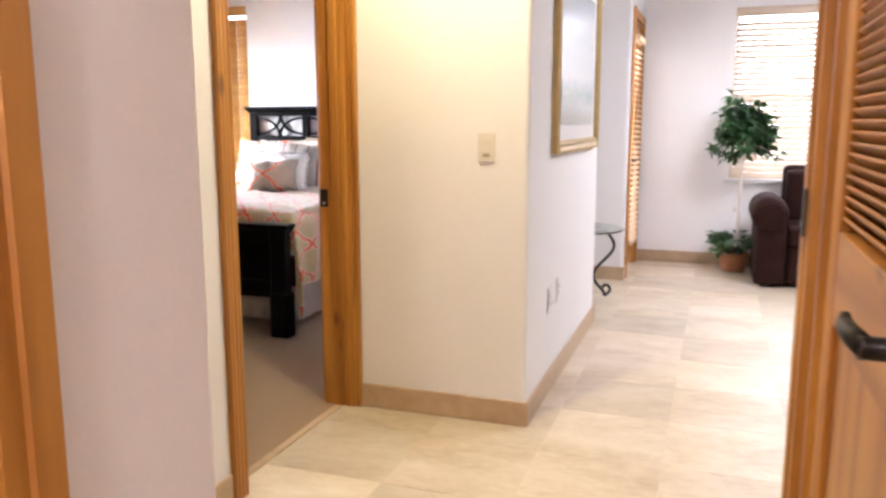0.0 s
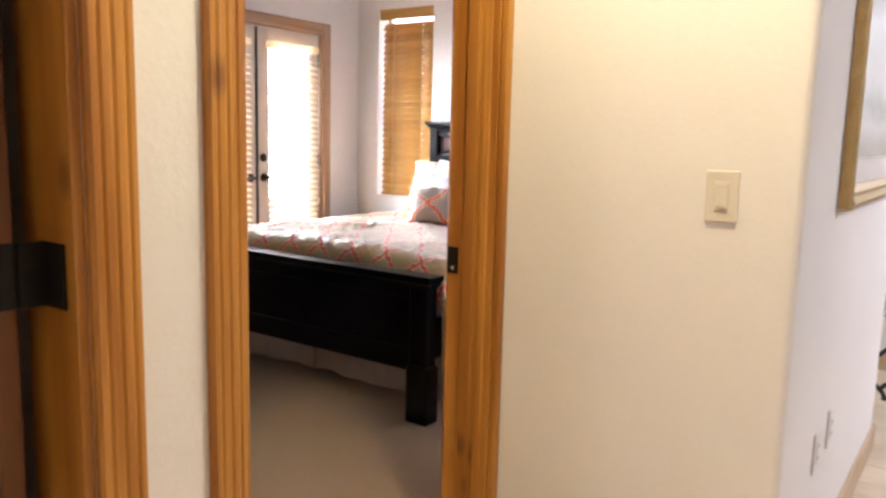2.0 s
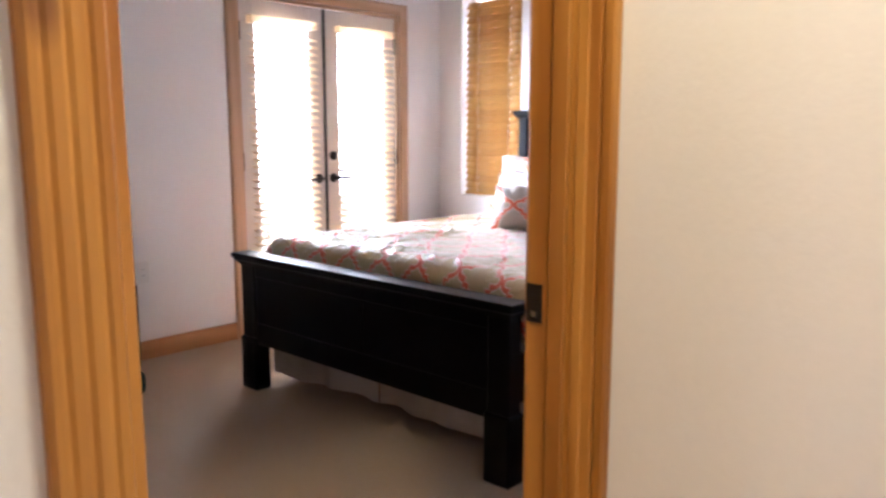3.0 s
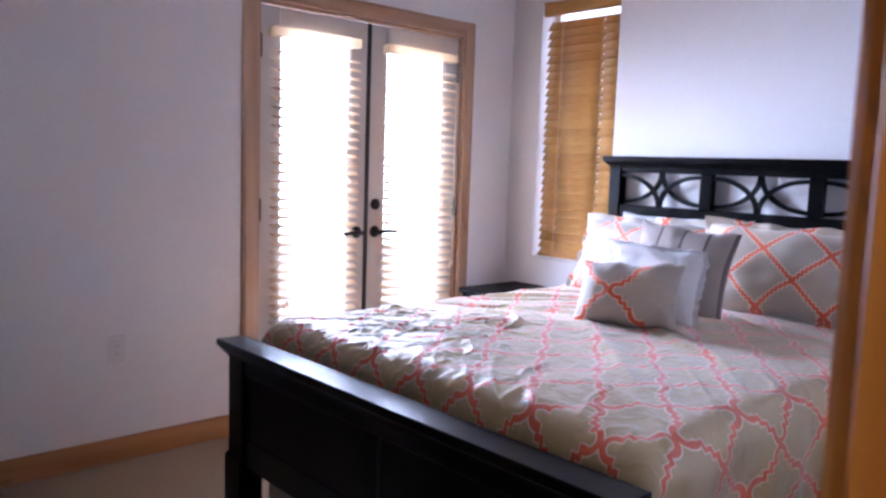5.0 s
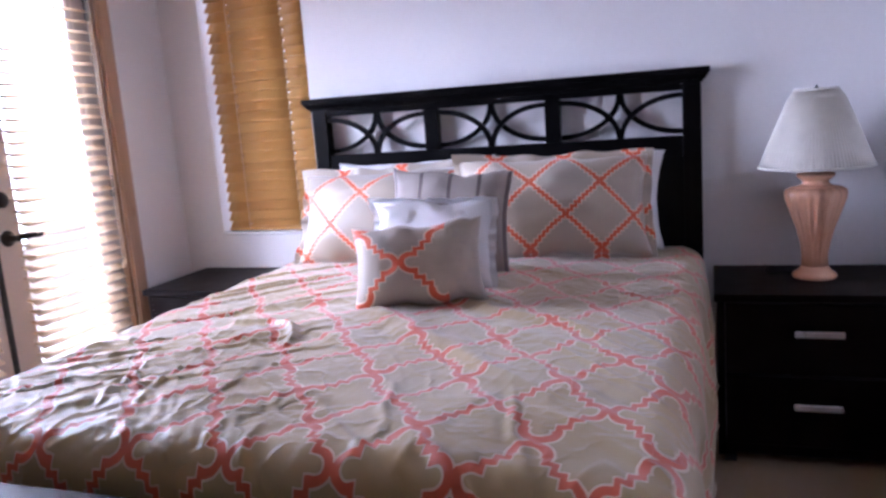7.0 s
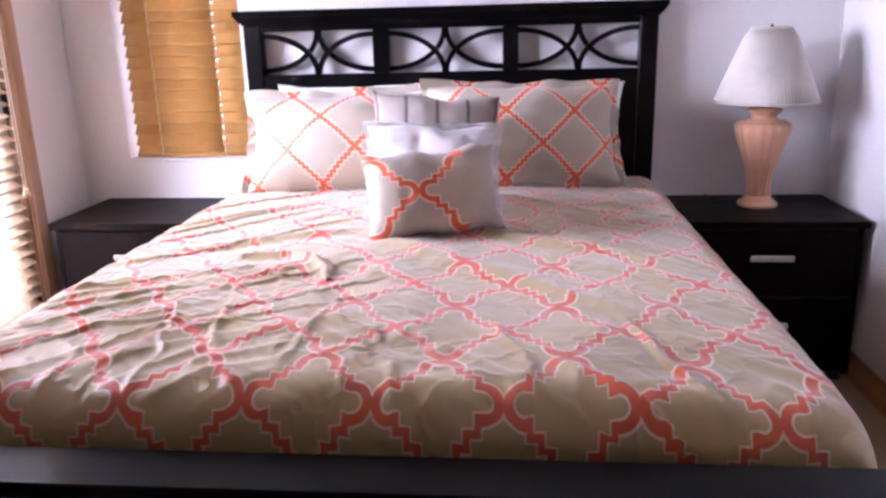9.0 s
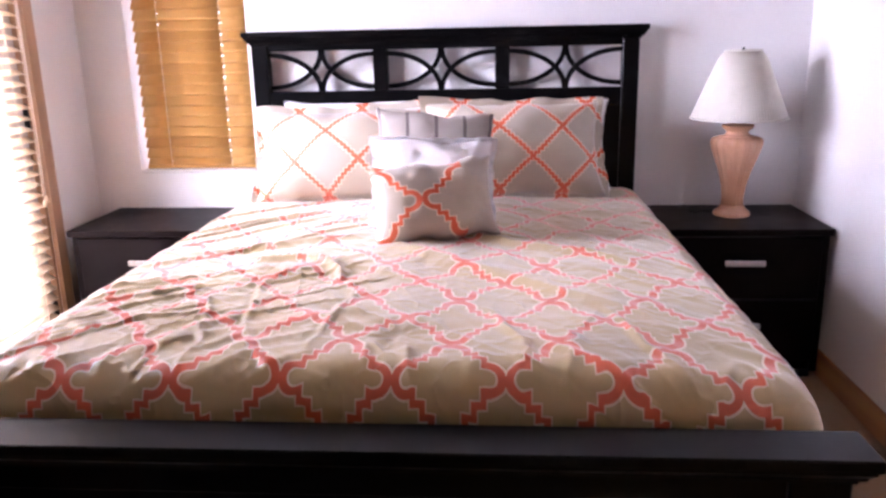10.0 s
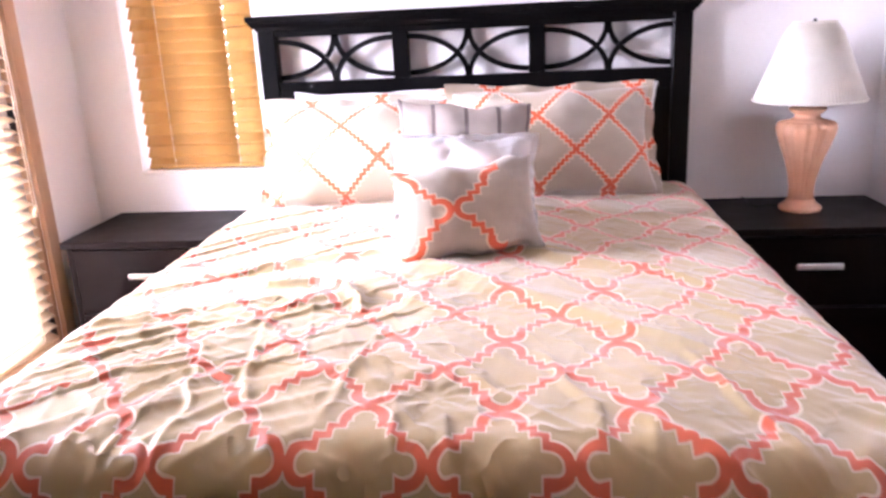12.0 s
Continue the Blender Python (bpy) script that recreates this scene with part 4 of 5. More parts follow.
part("headboard_cap", crown(0.815, HY + 0.03, HY + 0.085, 1.377, 0.034), ESPRESSO, bed)
for s in (-1, 1):
    part("headboard_post", box(s * 0.7815 - 0.034, s * 0.7815 + 0.034, HY + 0.02, HY + 0.08, 0, 1.322, 0.004), ESPRESSO, bed)
part("headboard_rail", box(-0.7475, 0.7475, HY + 0.028, HY + 0.072, 1.296, 1.3215, 0.003), ESPRESSO, bed)
part("headboard_rail", box(-0.7475, 0.7475, HY + 0.028, HY + 0.072, 1.05, 1.127, 0.003), ESPRESSO, bed)
part("headboard_panel", box(-0.7475, 0.7475, HY + 0.038, HY + 0.064, 0.35, 1.05, 0.0), ESPRESSO, bed)
for x in (-0.264, 0.252):
    part("headboard_mullion", box(x - 0.031, x + 0.031, HY + 0.029, HY + 0.071, 1.127, 1.296, 0.003), ESPRESSO, bed)
OPEN = ((-0.7475, -0.295), (-0.233, 0.221), (0.283, 0.7475))


def quarter_strip(cx, cz, rx, rz, n=22):
    """A flat bent strip along a quarter ellipse about (cx, cz): level at its top end, upright at its side end."""
    b = bmesh.new()
    prev = None
    for i in range(n + 1):
        a = math.pi / 2 * i / n
        x, z = cx + rx * math.sin(a), cz + rz * math.cos(a)
        nx, nz = math.sin(a) / rx, math.cos(a) / rz
        ln = math.hypot(nx, nz) / 0.0098
        nx, nz = nx / ln, nz / ln
        ring = [b.verts.new((x + k * nx, y, z + k * nz)) for k, y in ((-1, 0.0), (1, 0.0), (1, 0.018), (-1, 0.018))]
        if prev:
            for k in range(4):
                b.faces.new((prev[k], prev[(k + 1) % 4], ring[(k + 1) % 4], ring[k]))
        else:
            b.faces.new(ring[::-1])
        prev = ring
    b.faces.new(prev)
    bmesh.ops.recalc_face_normals(b, faces=b.faces[:])
    return b


for a, c in OPEN:
    zt, zb = 1.288, 1.135
    half = (c - a) / 2 - 0.004
    yy = HY + 0.034
    # four bent strips, from each corner to the middle of the opposite rail
    for e, s in ((a, 1), (c, -1)):
        for z, sz in ((zb - 0.008, 1), (zt + 0.008, -1)):
            part("fretwork_strip", quarter_strip(e, z, s * half, sz * (zt - zb)), ESPRESSO, bed).matrix_basis = pose(0, yy + (0.0 if sz > 0 else 0.0185), 0)
# side rails
for s in (-1, 1):
    part("side_rail", box(s * 0.775 - 0.014, s * 0.775 + 0.014, 3.90, HY + 0.02, 0.28, 0.46, 0.003), ESPRESSO, bed)
# footboard
part("footboard_cap", crown(0.815, 3.848, 3.915, 0.668, 0.034), ESPRESSO, bed)
for s in (-1, 1):
    part("footboard_leg", box(s * 0.768 - 0.050, s * 0.768 + 0.050, 3.845, 3.912, 0, 0.612, 0.004), ESPRESSO, bed)
    part("leg_block", box(s * 0.768 - 0.060, s * 0.768 + 0.060, 3.833, 3.924, 0, 0.262, 0.008), ESPRESSO, bed)
part("footboard_panel", box(-0.718, 0.718, 3.862, 3.898, 0.232, 0.612, 0.002), ESPRESSO, bed)
part("footboard_stile", box(-0.04, 0.04, 3.855, 3.8615, 0.335, 0.56, 0.002), ESPRESSO, bed)
part("footboard_rail", box(-0.718, 0.718, 3.854, 3.8615, 0.232, 0.335, 0.002), ESPRESSO, bed)
part("footboard_rail", box(-0.718, 0.718, 3.854, 3.8615, 0.56, 0.612, 0.002), ESPRESSO, bed)
tagged(link("mattress", box(BX - 0.755, BX + 0.755, 3.965, 5.985, 0.40, 0.672, 0.05, 4), WHITECLOTH), "thick white mattress hidden under the comforter", "mattress")
tagged(link("box_spring", box(BX - 0.75, BX + 0.75, 4.0, 5.98, 0.17, 0.395, 0.02, 2), SKIRT), "taupe box spring under the mattress", "box spring")


def gathered(x0, y0, x1, y1, z0, z1, amp, n, seed):
    """A hanging skirt with soft gathers along a line."""
    d = Vector((x1 - x0, y1 - y0, 0))
    ln = d.length
    d.normalize()
    o = Vector((-d.y, d.x, 0))

    def place(s, t):
        k = fbm(s * ln * 5 + seed, t * 0.7, seed) * 1.2 + 0.5 * math.sin(s * ln * 26 + 2 * fbm(s * 3, seed))
        z = z0 + (z1 - z0) * t
        return Vector((x0, y0, 0)) + d * (s * ln) + o * (amp * k * (1 - 0.75 * t)) + Vector((0, 0, z))
    return cloth(n, 8, place, lambda s, t: (s * ln, t * (z1 - z0)), SKIRT, "")


skirt = thing("bed_skirt", BX, 0, 0, 0, "taupe pleated bed skirt hanging to the carpet", "bed skirt")
for nm, q in (("skirt_side", (-0.775, 5.97, -0.775, 4.03)), ("skirt_side", (0.775, 4.03, 0.775, 5.97)), ("skirt_end", (-0.775, 3.985, -0.06, 4.04)), ("skirt_end", (-0.05, 4.045, 0.775, 4.04))):
    part(nm, gathered(*q, 0.05, 0.40, 0.020, 160, len(nm) + q[0] * 3), SKIRT, skirt)

# comforter
CW, CDROP, CFOOT = 0.825, 0.40, 0.16
CY0, CY1 = 3.955, 5.86


FOLDS = ((0.02, 4.80, 0.50, 4.36, 0.014, 0.034), (-0.345, 4.50, -0.275, 4.14, 0.007, 0.0075), (-0.43, 4.38, -0.375, 4.14, 0.0055, 0.007),
         (-0.72, 4.28, -0.48, 4.45, 0.007, 0.010), (-0.74, 4.52, -0.40, 4.62, 0.007, 0.011), (-0.10, 4.42, -0.13, 4.10, 0.006, 0.009),
         (-0.68, 4.16, -0.42, 4.32, 0.006, 0.009), (0.10, 5.02, 0.62, 4.72, 0.012, 0.028), (-0.62, 4.85, -0.20, 4.98, 0.010, 0.024),
         (-0.74, 4.38, -0.38, 4.55, 0.006, 0.009), (0.22, 4.34, 0.30, 4.08, 0.006, 0.009), (0.48, 4.30, 0.56, 4.06, 0.006, 0.009))


def comforter_point(s, t):
    a = (s - 0.5) * 2 * (CW + CDROP)              # arc length across
    v = -CFOOT + t * (CY1 - CY0 + CFOOT)          # arc length along, 0 at the foot edge
    r = 0.085
    side = max(0.0, abs(a) - (CW - r))
    ang = min(side / r, math.pi / 2)
    sg = 1 if a > 0 else -1
    x = sg * (min(abs(a), CW - r) + r * math.sin(ang))
    drop = r * (1 - math.cos(ang)) + max(0.0, side - r * math.pi / 2)
    rf = 0.085
    foot = max(0.0, rf - v)
    af = min(foot / rf, math.pi / 2)
    y = CY0 + max(v, rf) - rf * math.sin(af) + 0.0
    dropf = rf * (1 - math.cos(af)) + max(0.0, foot - rf * math.pi / 2)
    top = 0.742 - 0.02 * (a / CW) ** 2 * (1 if abs(a) < CW else CW * CW / a / a)
    z = top - drop - dropf
    # quilting puffs, drawn wrinkles round tufts, long pulled folds
    flat = max(0.0, 1 - side / 0.16)
    xx, yy = x, CY0 + v
    def crease(p, q, k, width):
        n = noise.noise(Vector((p, q, k)))
        return math.exp(-(n / width) ** 2)
    w = 0.013 * noise.noise(Vector((xx * 2.6, yy * 2.6, 1.0))) + 0.002 * noise.noise(Vector((xx * 7, yy * 7, 3.0)))
    along, across = xx * 0.45 + yy * 0.89, -xx * 0.89 + yy * 0.45
    w += 0.0030 * crease(across * 8.5, along * 1.3, 11.0, 0.09) * max(0.0, min(1.0, 0.55 + 0.8 * noise.noise(Vector((xx * 1.4, yy * 1.4, 21.0)))))
    fan, reach = math.atan2(yy - 3.55, xx - 0.2), math.hypot(xx - 0.2, yy - 3.55)
    fan += 0.05 * noise.noise(Vector((xx * 2.2, yy * 2.2, 61.0)))
    w += (0.003 + 0.003 * noise.noise(Vector((xx * 3.1, yy * 2.6, 71.0)))) * crease(fan * 13.0, reach * 2.2, 17.0, 0.075) * max(0.0, min(1.0, 0.75 - xx * 0.8)) * max(0.0, 1 - abs(yy - 4.45) / 0.75)
    w += 0.005 * crease(xx * 11.0, v * 2.5, 41.0, 0.1) * math.exp(-((v - 0.04) / 0.12) ** 2)
    w += 0.0018 * crease(xx * 13.0 + yy * 6.0, yy * 4.0, 47.0, 0.12)
    al2, ac2 = xx * 0.9 - yy * 0.44, xx * 0.44 + yy * 0.9
    w += 0.003 * crease(ac2 * 8.0, al2 * 1.3, 5.0, 0.08) * max(0.0, min(1.0, 0.5 + noise.noise(Vector((xx * 1.7, yy * 1.7, 33.0)))))
    for tx, ty, rr, dp in ((0.04, 4.16, 0.17, 0.016), (-0.20, 4.55, 0.15, 0.010), (0.38, 4.62, 0.16, 0.012), (-0.45, 4.2, 0.16, 0.010), (0.42, 4.18, 0.16, 0.009), (0.05, 4.72, 0.15, 0.008), (-0.5, 4.85, 0.16, 0.010), (0.45, 5.1, 0.16, 0.009)):
        dx, dy, dp = xx - tx, yy - ty, dp * 0.5
        d = math.hypot(dx, dy)
        th = math.atan2(dy, dx)
        w += -dp * math.exp(-(d / 0.035) ** 2) + 0.22 * dp * math.sin(9 * th + 3 * tx * 10 + fbm(tx * 9, d * 9) * 2) * math.exp(-(d / rr) ** 2) * min(1, d / 0.04)
    # wrinkles drawn across the top, fanning out from the middle
    bend = 0.05 * noise.noise(Vector((xx * 2.0, yy * 2.0, 83.0)))
    lean_l, lean_r = -xx * 0.62 + yy * 0.78 + bend, xx * 0.66 + yy * 0.75 + bend
    run_l, run_r = xx * 0.78 + yy * 0.62, xx * 0.75 - yy * 0.66
    west = max(0.0, min(1.0, 0.5 - xx * 1.6))
    patch = max(0.0, min(1.0, 0.68 + 1.0 * noise.noise(Vector((xx * 2.4, yy * 2.4, 90.0)))))
    w += 0.0085 * west * patch * crease(lean_l * 11.0, run_l * 0.9, 95.0, 0.085)
    w += 0.0078 * (1 - west) * patch * crease(lean_r * 9.0, run_r * 0.8, 97.0, 0.085)
    w += 0.004 * (1 - patch) * crease(lean_r * 15.0, run_r * 4.0, 99.0, 0.14)
    # single long folds: ends on the bed, height, width
    for x0, y0, x1, y1, high, wide in FOLDS:
        k = ((xx - x0) * (x1 - x0) + (yy - y0) * (y1 - y0)) / ((x1 - x0) ** 2 + (y1 - y0) ** 2)
        if -0.3 < k < 1.3:
            kc = max(0.0, min(1.0, k))
            off = ((xx - x0) * (y1 - y0) - (yy - y0) * (x1 - x0)) / math.hypot(x1 - x0, y1 - y0)
            off += 0.02 * noise.noise(Vector((kc * 3, x0 * 9, y0 * 9)))
            end = math.exp(-((k - kc) / 0.12) ** 2) * (0.6 + 0.4 * math.sin(math.pi * kc))
            w += end * (high * math.exp(-(off / wide) ** 2) - 0.35 * high * math.exp(-((off - 2.1 * wide) / (1.3 * wide)) ** 2))
    # a curled standing fold near the middle of the bed
    curl = ((-0.42, 4.73), (-0.30, 4.735), (-0.22, 4.69), (-0.175, 4.62), (-0.16, 4.55))
    near = 9.0
    for (x0, y0), (x1, y1) in zip(curl, curl[1:]):
        k = max(0.0, min(1.0, ((xx - x0) * (x1 - x0) + (yy - y0) * (y1 - y0)) / ((x1 - x0) ** 2 + (y1 - y0) ** 2)))
        near = min(near, math.hypot(xx - x0 - k * (x1 - x0), yy - y0 - k * (y1 - y0)))
    w += 0.013 * math.exp(-(near / 0.011) ** 2) - 0.003 * math.exp(-((near - 0.035) / 0.018) ** 2)
    hang = max(0.0, min(1.0, (side - 0.06) / 0.2))
    x += sg * hang * (0.022 * fbm(yy * 4.2, z * 1.3, 9.0 * sg) + 0.014 * math.sin(yy * 17 + 2 * fbm(yy * 2, 4.0)) + 0.012)
    z += w * flat
    if v < rf:
        y += 0.3 * w
    return Vector((x, y, z))


b = cloth(520, 430, comforter_point, lambda s, t: ((s - 0.5) * 2 * (CW + CDROP) - 0.048, -CFOOT + t * (CY1 - CY0 + CFOOT) - 0.02), TRELLIS, "comforter")
comf = link("comforter", b, TRELLIS)
comf.location = (BX, 0, 0)
tagged(comf, "rumpled beige comforter with a coral trellis pattern on the bed", "comforter")
md = comf.modifiers.new("thickness", "SOLIDIFY")
md.thickness, md.offset = 0.012, -1
for nm, ends in (("side_hem", (0.0, 0.0, 0.0, 1.0)), ("side_hem", (1.0, 0.0, 1.0, 1.0)), ("foot_hem", (0.0, 0.0, 1.0, 0.0))):
    s0, t0, s1, t1 = ends
    part(nm, tube([tuple(comforter_point(s0 + (s1 - s0) * i / 120, t0 + (t1 - t0) * i / 120)) for i in range(121)], 0.008, 8), HEM, comf, "plain beige stitched hem")


def pillow(name, x, y, z, lean, turn, tilt, w, h, t, mat, seed, label, category="pillow", crumple=0.008, shift=(0, 0), flange=None):
    e = link(name, pillow_mesh(w, h, t, seed, crumple, shift=shift), mat)
    e.matrix_basis = pose(x, y, z, 0, 0, turn) @ pose(0, 0, 0, -lean, tilt, 0)
    if flange:
        part("flange" if flange[1] < 0.008 else "ruffle", flange_mesh(w, h, *flange, seed, shift), mat, e)
    return tagged(e, label, category, "pillows on the bed")


pillow("pillow", -3.37, 5.80, 0.735, 24, 0, 0, 0.70, 0.395, 0.15, WHITECLOTH, 2.3, "plain white pillow behind a patterned sham")
pillow("pillow", -2.71, 5.80, 0.735, 24, 0, 0, 0.70, 0.385, 0.15, WHITECLOTH, 4.1, "plain white pillow behind a patterned sham")
pillow("pillow_sham", -3.405, 5.60, 0.735, 26, 2, -1.5, 0.70, 0.375, 0.23, TRELLIS_SHAM, 6.6, "beige pillow sham with coral trellis against the headboard", crumple=0.014, shift=(0.055, -0.065), flange=(0.028, 0.013, 13))
pillow("pillow_sham", -2.735, 5.62, 0.735, 24, 11, 1.5, 0.70, 0.385, 0.23, TRELLIS_SHAM, 8.9, "beige pillow sham with coral trellis against the headboard", crumple=0.014, shift=(-0.045, 0.055), flange=(0.028, 0.013, 13))
pillow("throw_pillow", -3.03, 5.31, 0.74, 20, 8, 3, 0.42, 0.37, 0.15, STRIPES, 10.2, "grey pleated throw pillow with dark stripes", crumple=0.012)
rp = pillow("throw_pillow", -3.02, 5.12, 0.74, 20, 6, 2, 0.385, 0.31, 0.17, WHITECLOTH, 12.7, "white ruched cotton throw pillow with a ruffled edge", crumple=0.017, flange=(0.020, 0.009, 27))
for ob in (rp, *rp.children):
    # the slack top of the ruched pillow folds forward over the one before it
    for v in ob.data.vertices:
        k = max(0.0, (v.co.z - 0.185) / 0.125)
        v.co.y -= 0.055 * k * k + 0.006 * math.sin(v.co.x * 38 + 3 * v.co.z) * min(1.0, k)
        v.co.z -= 0.035 * k * k
pillow("lumbar_pillow", -2.985, 4.93, 0.742, 24, 17, -1, 0.385, 0.25, 0.15, TRELLIS_LUMBAR, 14.2, "small beige lumbar pillow with a coral trellis", crumple=0.009, shift=(0.05, 0.01))


# ---- nightstands and lamp ----
def nightstand(x0, x1, label):
    w = x1 - x0
    e = thing("nightstand", (x0 + x1) / 2, 5.84, 0, 0, label, "nightstand", "nightstands beside the bed")
    part("top", box(-w / 2, w / 2, -0.235, 0.235, 0.585, 0.612, 0.003), WALNUT, e)
    for s in (-1, 1):
        part("side_panel", box(s * (w / 2 - 0.022) - 0.012, s * (w / 2 - 0.022) + 0.012, -0.215, 0.232, 0.03, 0.585, 0.002), WALNUT, e)
    part("back_panel", box(-w / 2 + 0.034, w / 2 - 0.034, 0.215, 0.228, 0.05, 0.585), WALNUT, e)
    part("plinth", box(-w / 2 + 0.034, w / 2 - 0.034, -0.19, 0.21, 0.03, 0.075), WALNUT, e)
    for z0, z1 in ((0.08, 0.325), (0.333, 0.578)):
        dr = part("drawer", box(-w / 2 + 0.037, w / 2 - 0.037, -0.222, 0.205, z0, z1, 0.002), WALNUT, e)
        zz = z0 + 0.147
        part("handle", box(-0.075, 0.075, -0.246, -0.236, zz - 0.011, zz + 0.011, 0.003), NICKEL, dr, "brushed nickel bar handle")
        for s in (-1, 1):
            part("handle_post", box(s * 0.055 - 0.006, s * 0.055 + 0.006, -0.237, -0.221, zz - 0.006, zz + 0.006), NICKEL, dr)
    for s in (-1, 1):
        for y in (-0.18, 0.19):
            part("foot", box(s * (w / 2 - 0.05) - 0.02, s * (w / 2 - 0.05) + 0.02, y - 0.02, y + 0.02, 0, 0.03, 0.002), BLACK, e)
    return e


nightstand(-4.555, -3.905, "dark espresso nightstand with two drawers, near the glazed doors")
nightstand(-2.195, -1.548, "dark espresso nightstand with two drawers, carrying a lamp")

lamp = thing("table_lamp", -1.858, 5.875, 0.612, 0, "peach ceramic table lamp with a pleated cream shade", "lamp")
prof = [(0.068, 0), (0.070, 0.006), (0.068, 0.016), (0.060, 0.022), (0.050, 0.030), (0.043, 0.045), (0.041, 0.075), (0.046, 0.12), (0.060, 0.18), (0.080, 0.24),
        (0.094, 0.285), (0.098, 0.305), (0.094, 0.322), (0.075, 0.332), (0.052, 0.336), (0.043, 0.342), (0.040, 0.352), (0.052, 0.362), (0.060, 0.372), (0.056, 0.380), (0.02, 0.384)]
prof = [(k * 1.05, z * 0.97) for k, z in prof]
part("lamp_base", lathe(prof[:6], 48), CERAMIC, lamp)
part("lamp_body", lathe(prof[5:14], 96, 18, 0.06), CERAMIC, lamp)
part("lamp_neck", lathe(prof[13:], 40), CERAMIC, lamp)
part("lamp_stem", lathe([(0.008, 0.365), (0.008, 0.645)], 10), NICKEL, lamp)
shade = bmesh.new()
seg, rings = 360, []
for r, z in ((0.182, 0.393), (0.158, 0.455), (0.122, 0.545), (0.090, 0.622), (0.066, 0.654)):
    rings.append([shade.verts.new(((r + 0.0022 * math.cos(90 * 2 * math.pi * i / seg)) * math.cos(2 * math.pi * i / seg), (r + 0.0022 * math.cos(90 * 2 * math.pi * i / seg)) * math.sin(2 * math.pi * i / seg), z)) for i in range(seg)])
for p, q in zip(rings, rings[1:]):
    for i in range(seg):
        shade.faces.new((p[i], p[(i + 1) % seg], q[(i + 1) % seg], q[i])).smooth = True
sh = part("shade", shade, SHADEMAT, lamp, "pleated cream fabric shade")
sm = sh.modifiers.new("thickness", "SOLIDIFY")
sm.thickness = 0.002
for z, r in ((0.391, 0.184), (0.650, 0.068)):
    ring = bmesh.new()
    tube([(r * math.cos(2 * math.pi * i / 48), r * math.sin(2 * math.pi * i / 48), z + 0.003) for i in range(49)], 0.004, 6, ring)
    part("trim_band", ring, SHADEMAT, sh)
spider = bmesh.new()
for a in (0, 2.1, 4.2):
    tube([(0, 0, 0.646), (0.065 * math.cos(a), 0.065 * math.sin(a), 0.651)], 0.0015, 5, spider)
part("shade_spider", spider, NICKEL, lamp)
part("finial", lathe([(0.004, 0.640), (0.007, 0.654), (0.005, 0.661), (0.003, 0.667)], 12), BRONZE, lamp)
cord = tube([(-0.05, 0.03, 0.004), (-0.10, 0.06, 0.004), (-0.14, 0.02, 0.005), (-0.16, 0.08, 0.004), (-0.15, 0.16, 0.004), (-0.15, 0.195, 0.004)], 0.003, 6)
part("cord", cord, BLACK, lamp, "thin dark lamp cord")


# ---- chaise with green cushions ----
ch = thing("chaise", -3.88, 2.60, 0, 0, "low chaise with dark teal cushions and a tan fringed skirt", "chaise")


def cushion(x0, x1, y0, y1, z0, z1, seed):
    b = box(x0, x1, y0, y1, z0, z1, 0.028, 4)
    bmesh.ops.subdivide_edges(b, edges=[e for e in b.edges if e.calc_length() > 0.2], cuts=9, use_grid_fill=True)
    for v in b.verts:
        ux, uy = (v.co.x - x0) / (x1 - x0) * 2 - 1, (v.co.y - y0) / (y1 - y0) * 2 - 1
        if v.co.z > (z0 + z1) / 2:
            v.co.z += 0.022 * (1 - ux ** 2) * (1 - uy ** 2) + 0.004 * fbm(v.co.x * 5, v.co.y * 5, seed)
    for f in b.faces:
        f.smooth = True
    return b


part("frame", box(-0.66, 0.66, -0.41, 0.41, 0.085, 0.33, 0.01), FRINGEDARK, ch, "brown upholstered base")
part("seat_cushion", cushion(-0.06, 0.69, -0.43, 0.43, 0.325, 0.415, 3.0), TEAL, ch)
part("back_cushion", cushion(-0.69, -0.065, -0.43, 0.43, 0.325, 0.46, 5.0), TEAL, ch)
for x in (-0.6, 0.6):
    for y in (-0.36, 0.36):
        part("foot", box(x - 0.06, x + 0.06, y - 0.05, y + 0.05, 0, 0.09, 0.004), FRINGE, ch)
part("fringe_band", box(-0.664, 0.664, -0.414, 0.414, 0.285, 0.326, 0.004), FRINGE, ch)


ts = part("trim_cord", tube([(0, 0, 0), (0.001, 0.004, -0.10), (0, -0.003, -0.198)], [0.0085, 0.009, 0.0075], 6), FRINGE, ch)
ts.matrix_basis = pose(0.664, -0.385, 0.288)
for i in range(1, 20):
    again(ts, pose(0.664, -0.385 + i * 0.041, 0.288, 0, 0, i * 37))
for i in range(31):
    again(ts, pose(-0.63 + i * 0.041, 0.414, 0.288, 0, 0, i * 41))
gp = link("throw_pillow", pillow_mesh(0.46, 0.42, 0.15, 21.0, 0.012), TEALPILLOW)
gp.matrix_basis = pose(-3.88, 2.80, 0.43, 0, 0, -12) @ pose(0, 0, 0, 36, 0, 0)
sp = link("throw_pillow", pillow_mesh(0.40, 0.36, 0.14, 24.0, 0.010), SLATE)
sp.matrix_basis = pose(-3.62, 2.52, 0.425, 0, 0, -20) @ pose(0, 0, 0, 48, 0, 0)
tagged(sp, "slate blue throw pillow lying against the chaise's green pillow", "pillow")
tagged(gp, "sea-green velvet throw pillow leaning on the chaise", "pillow")

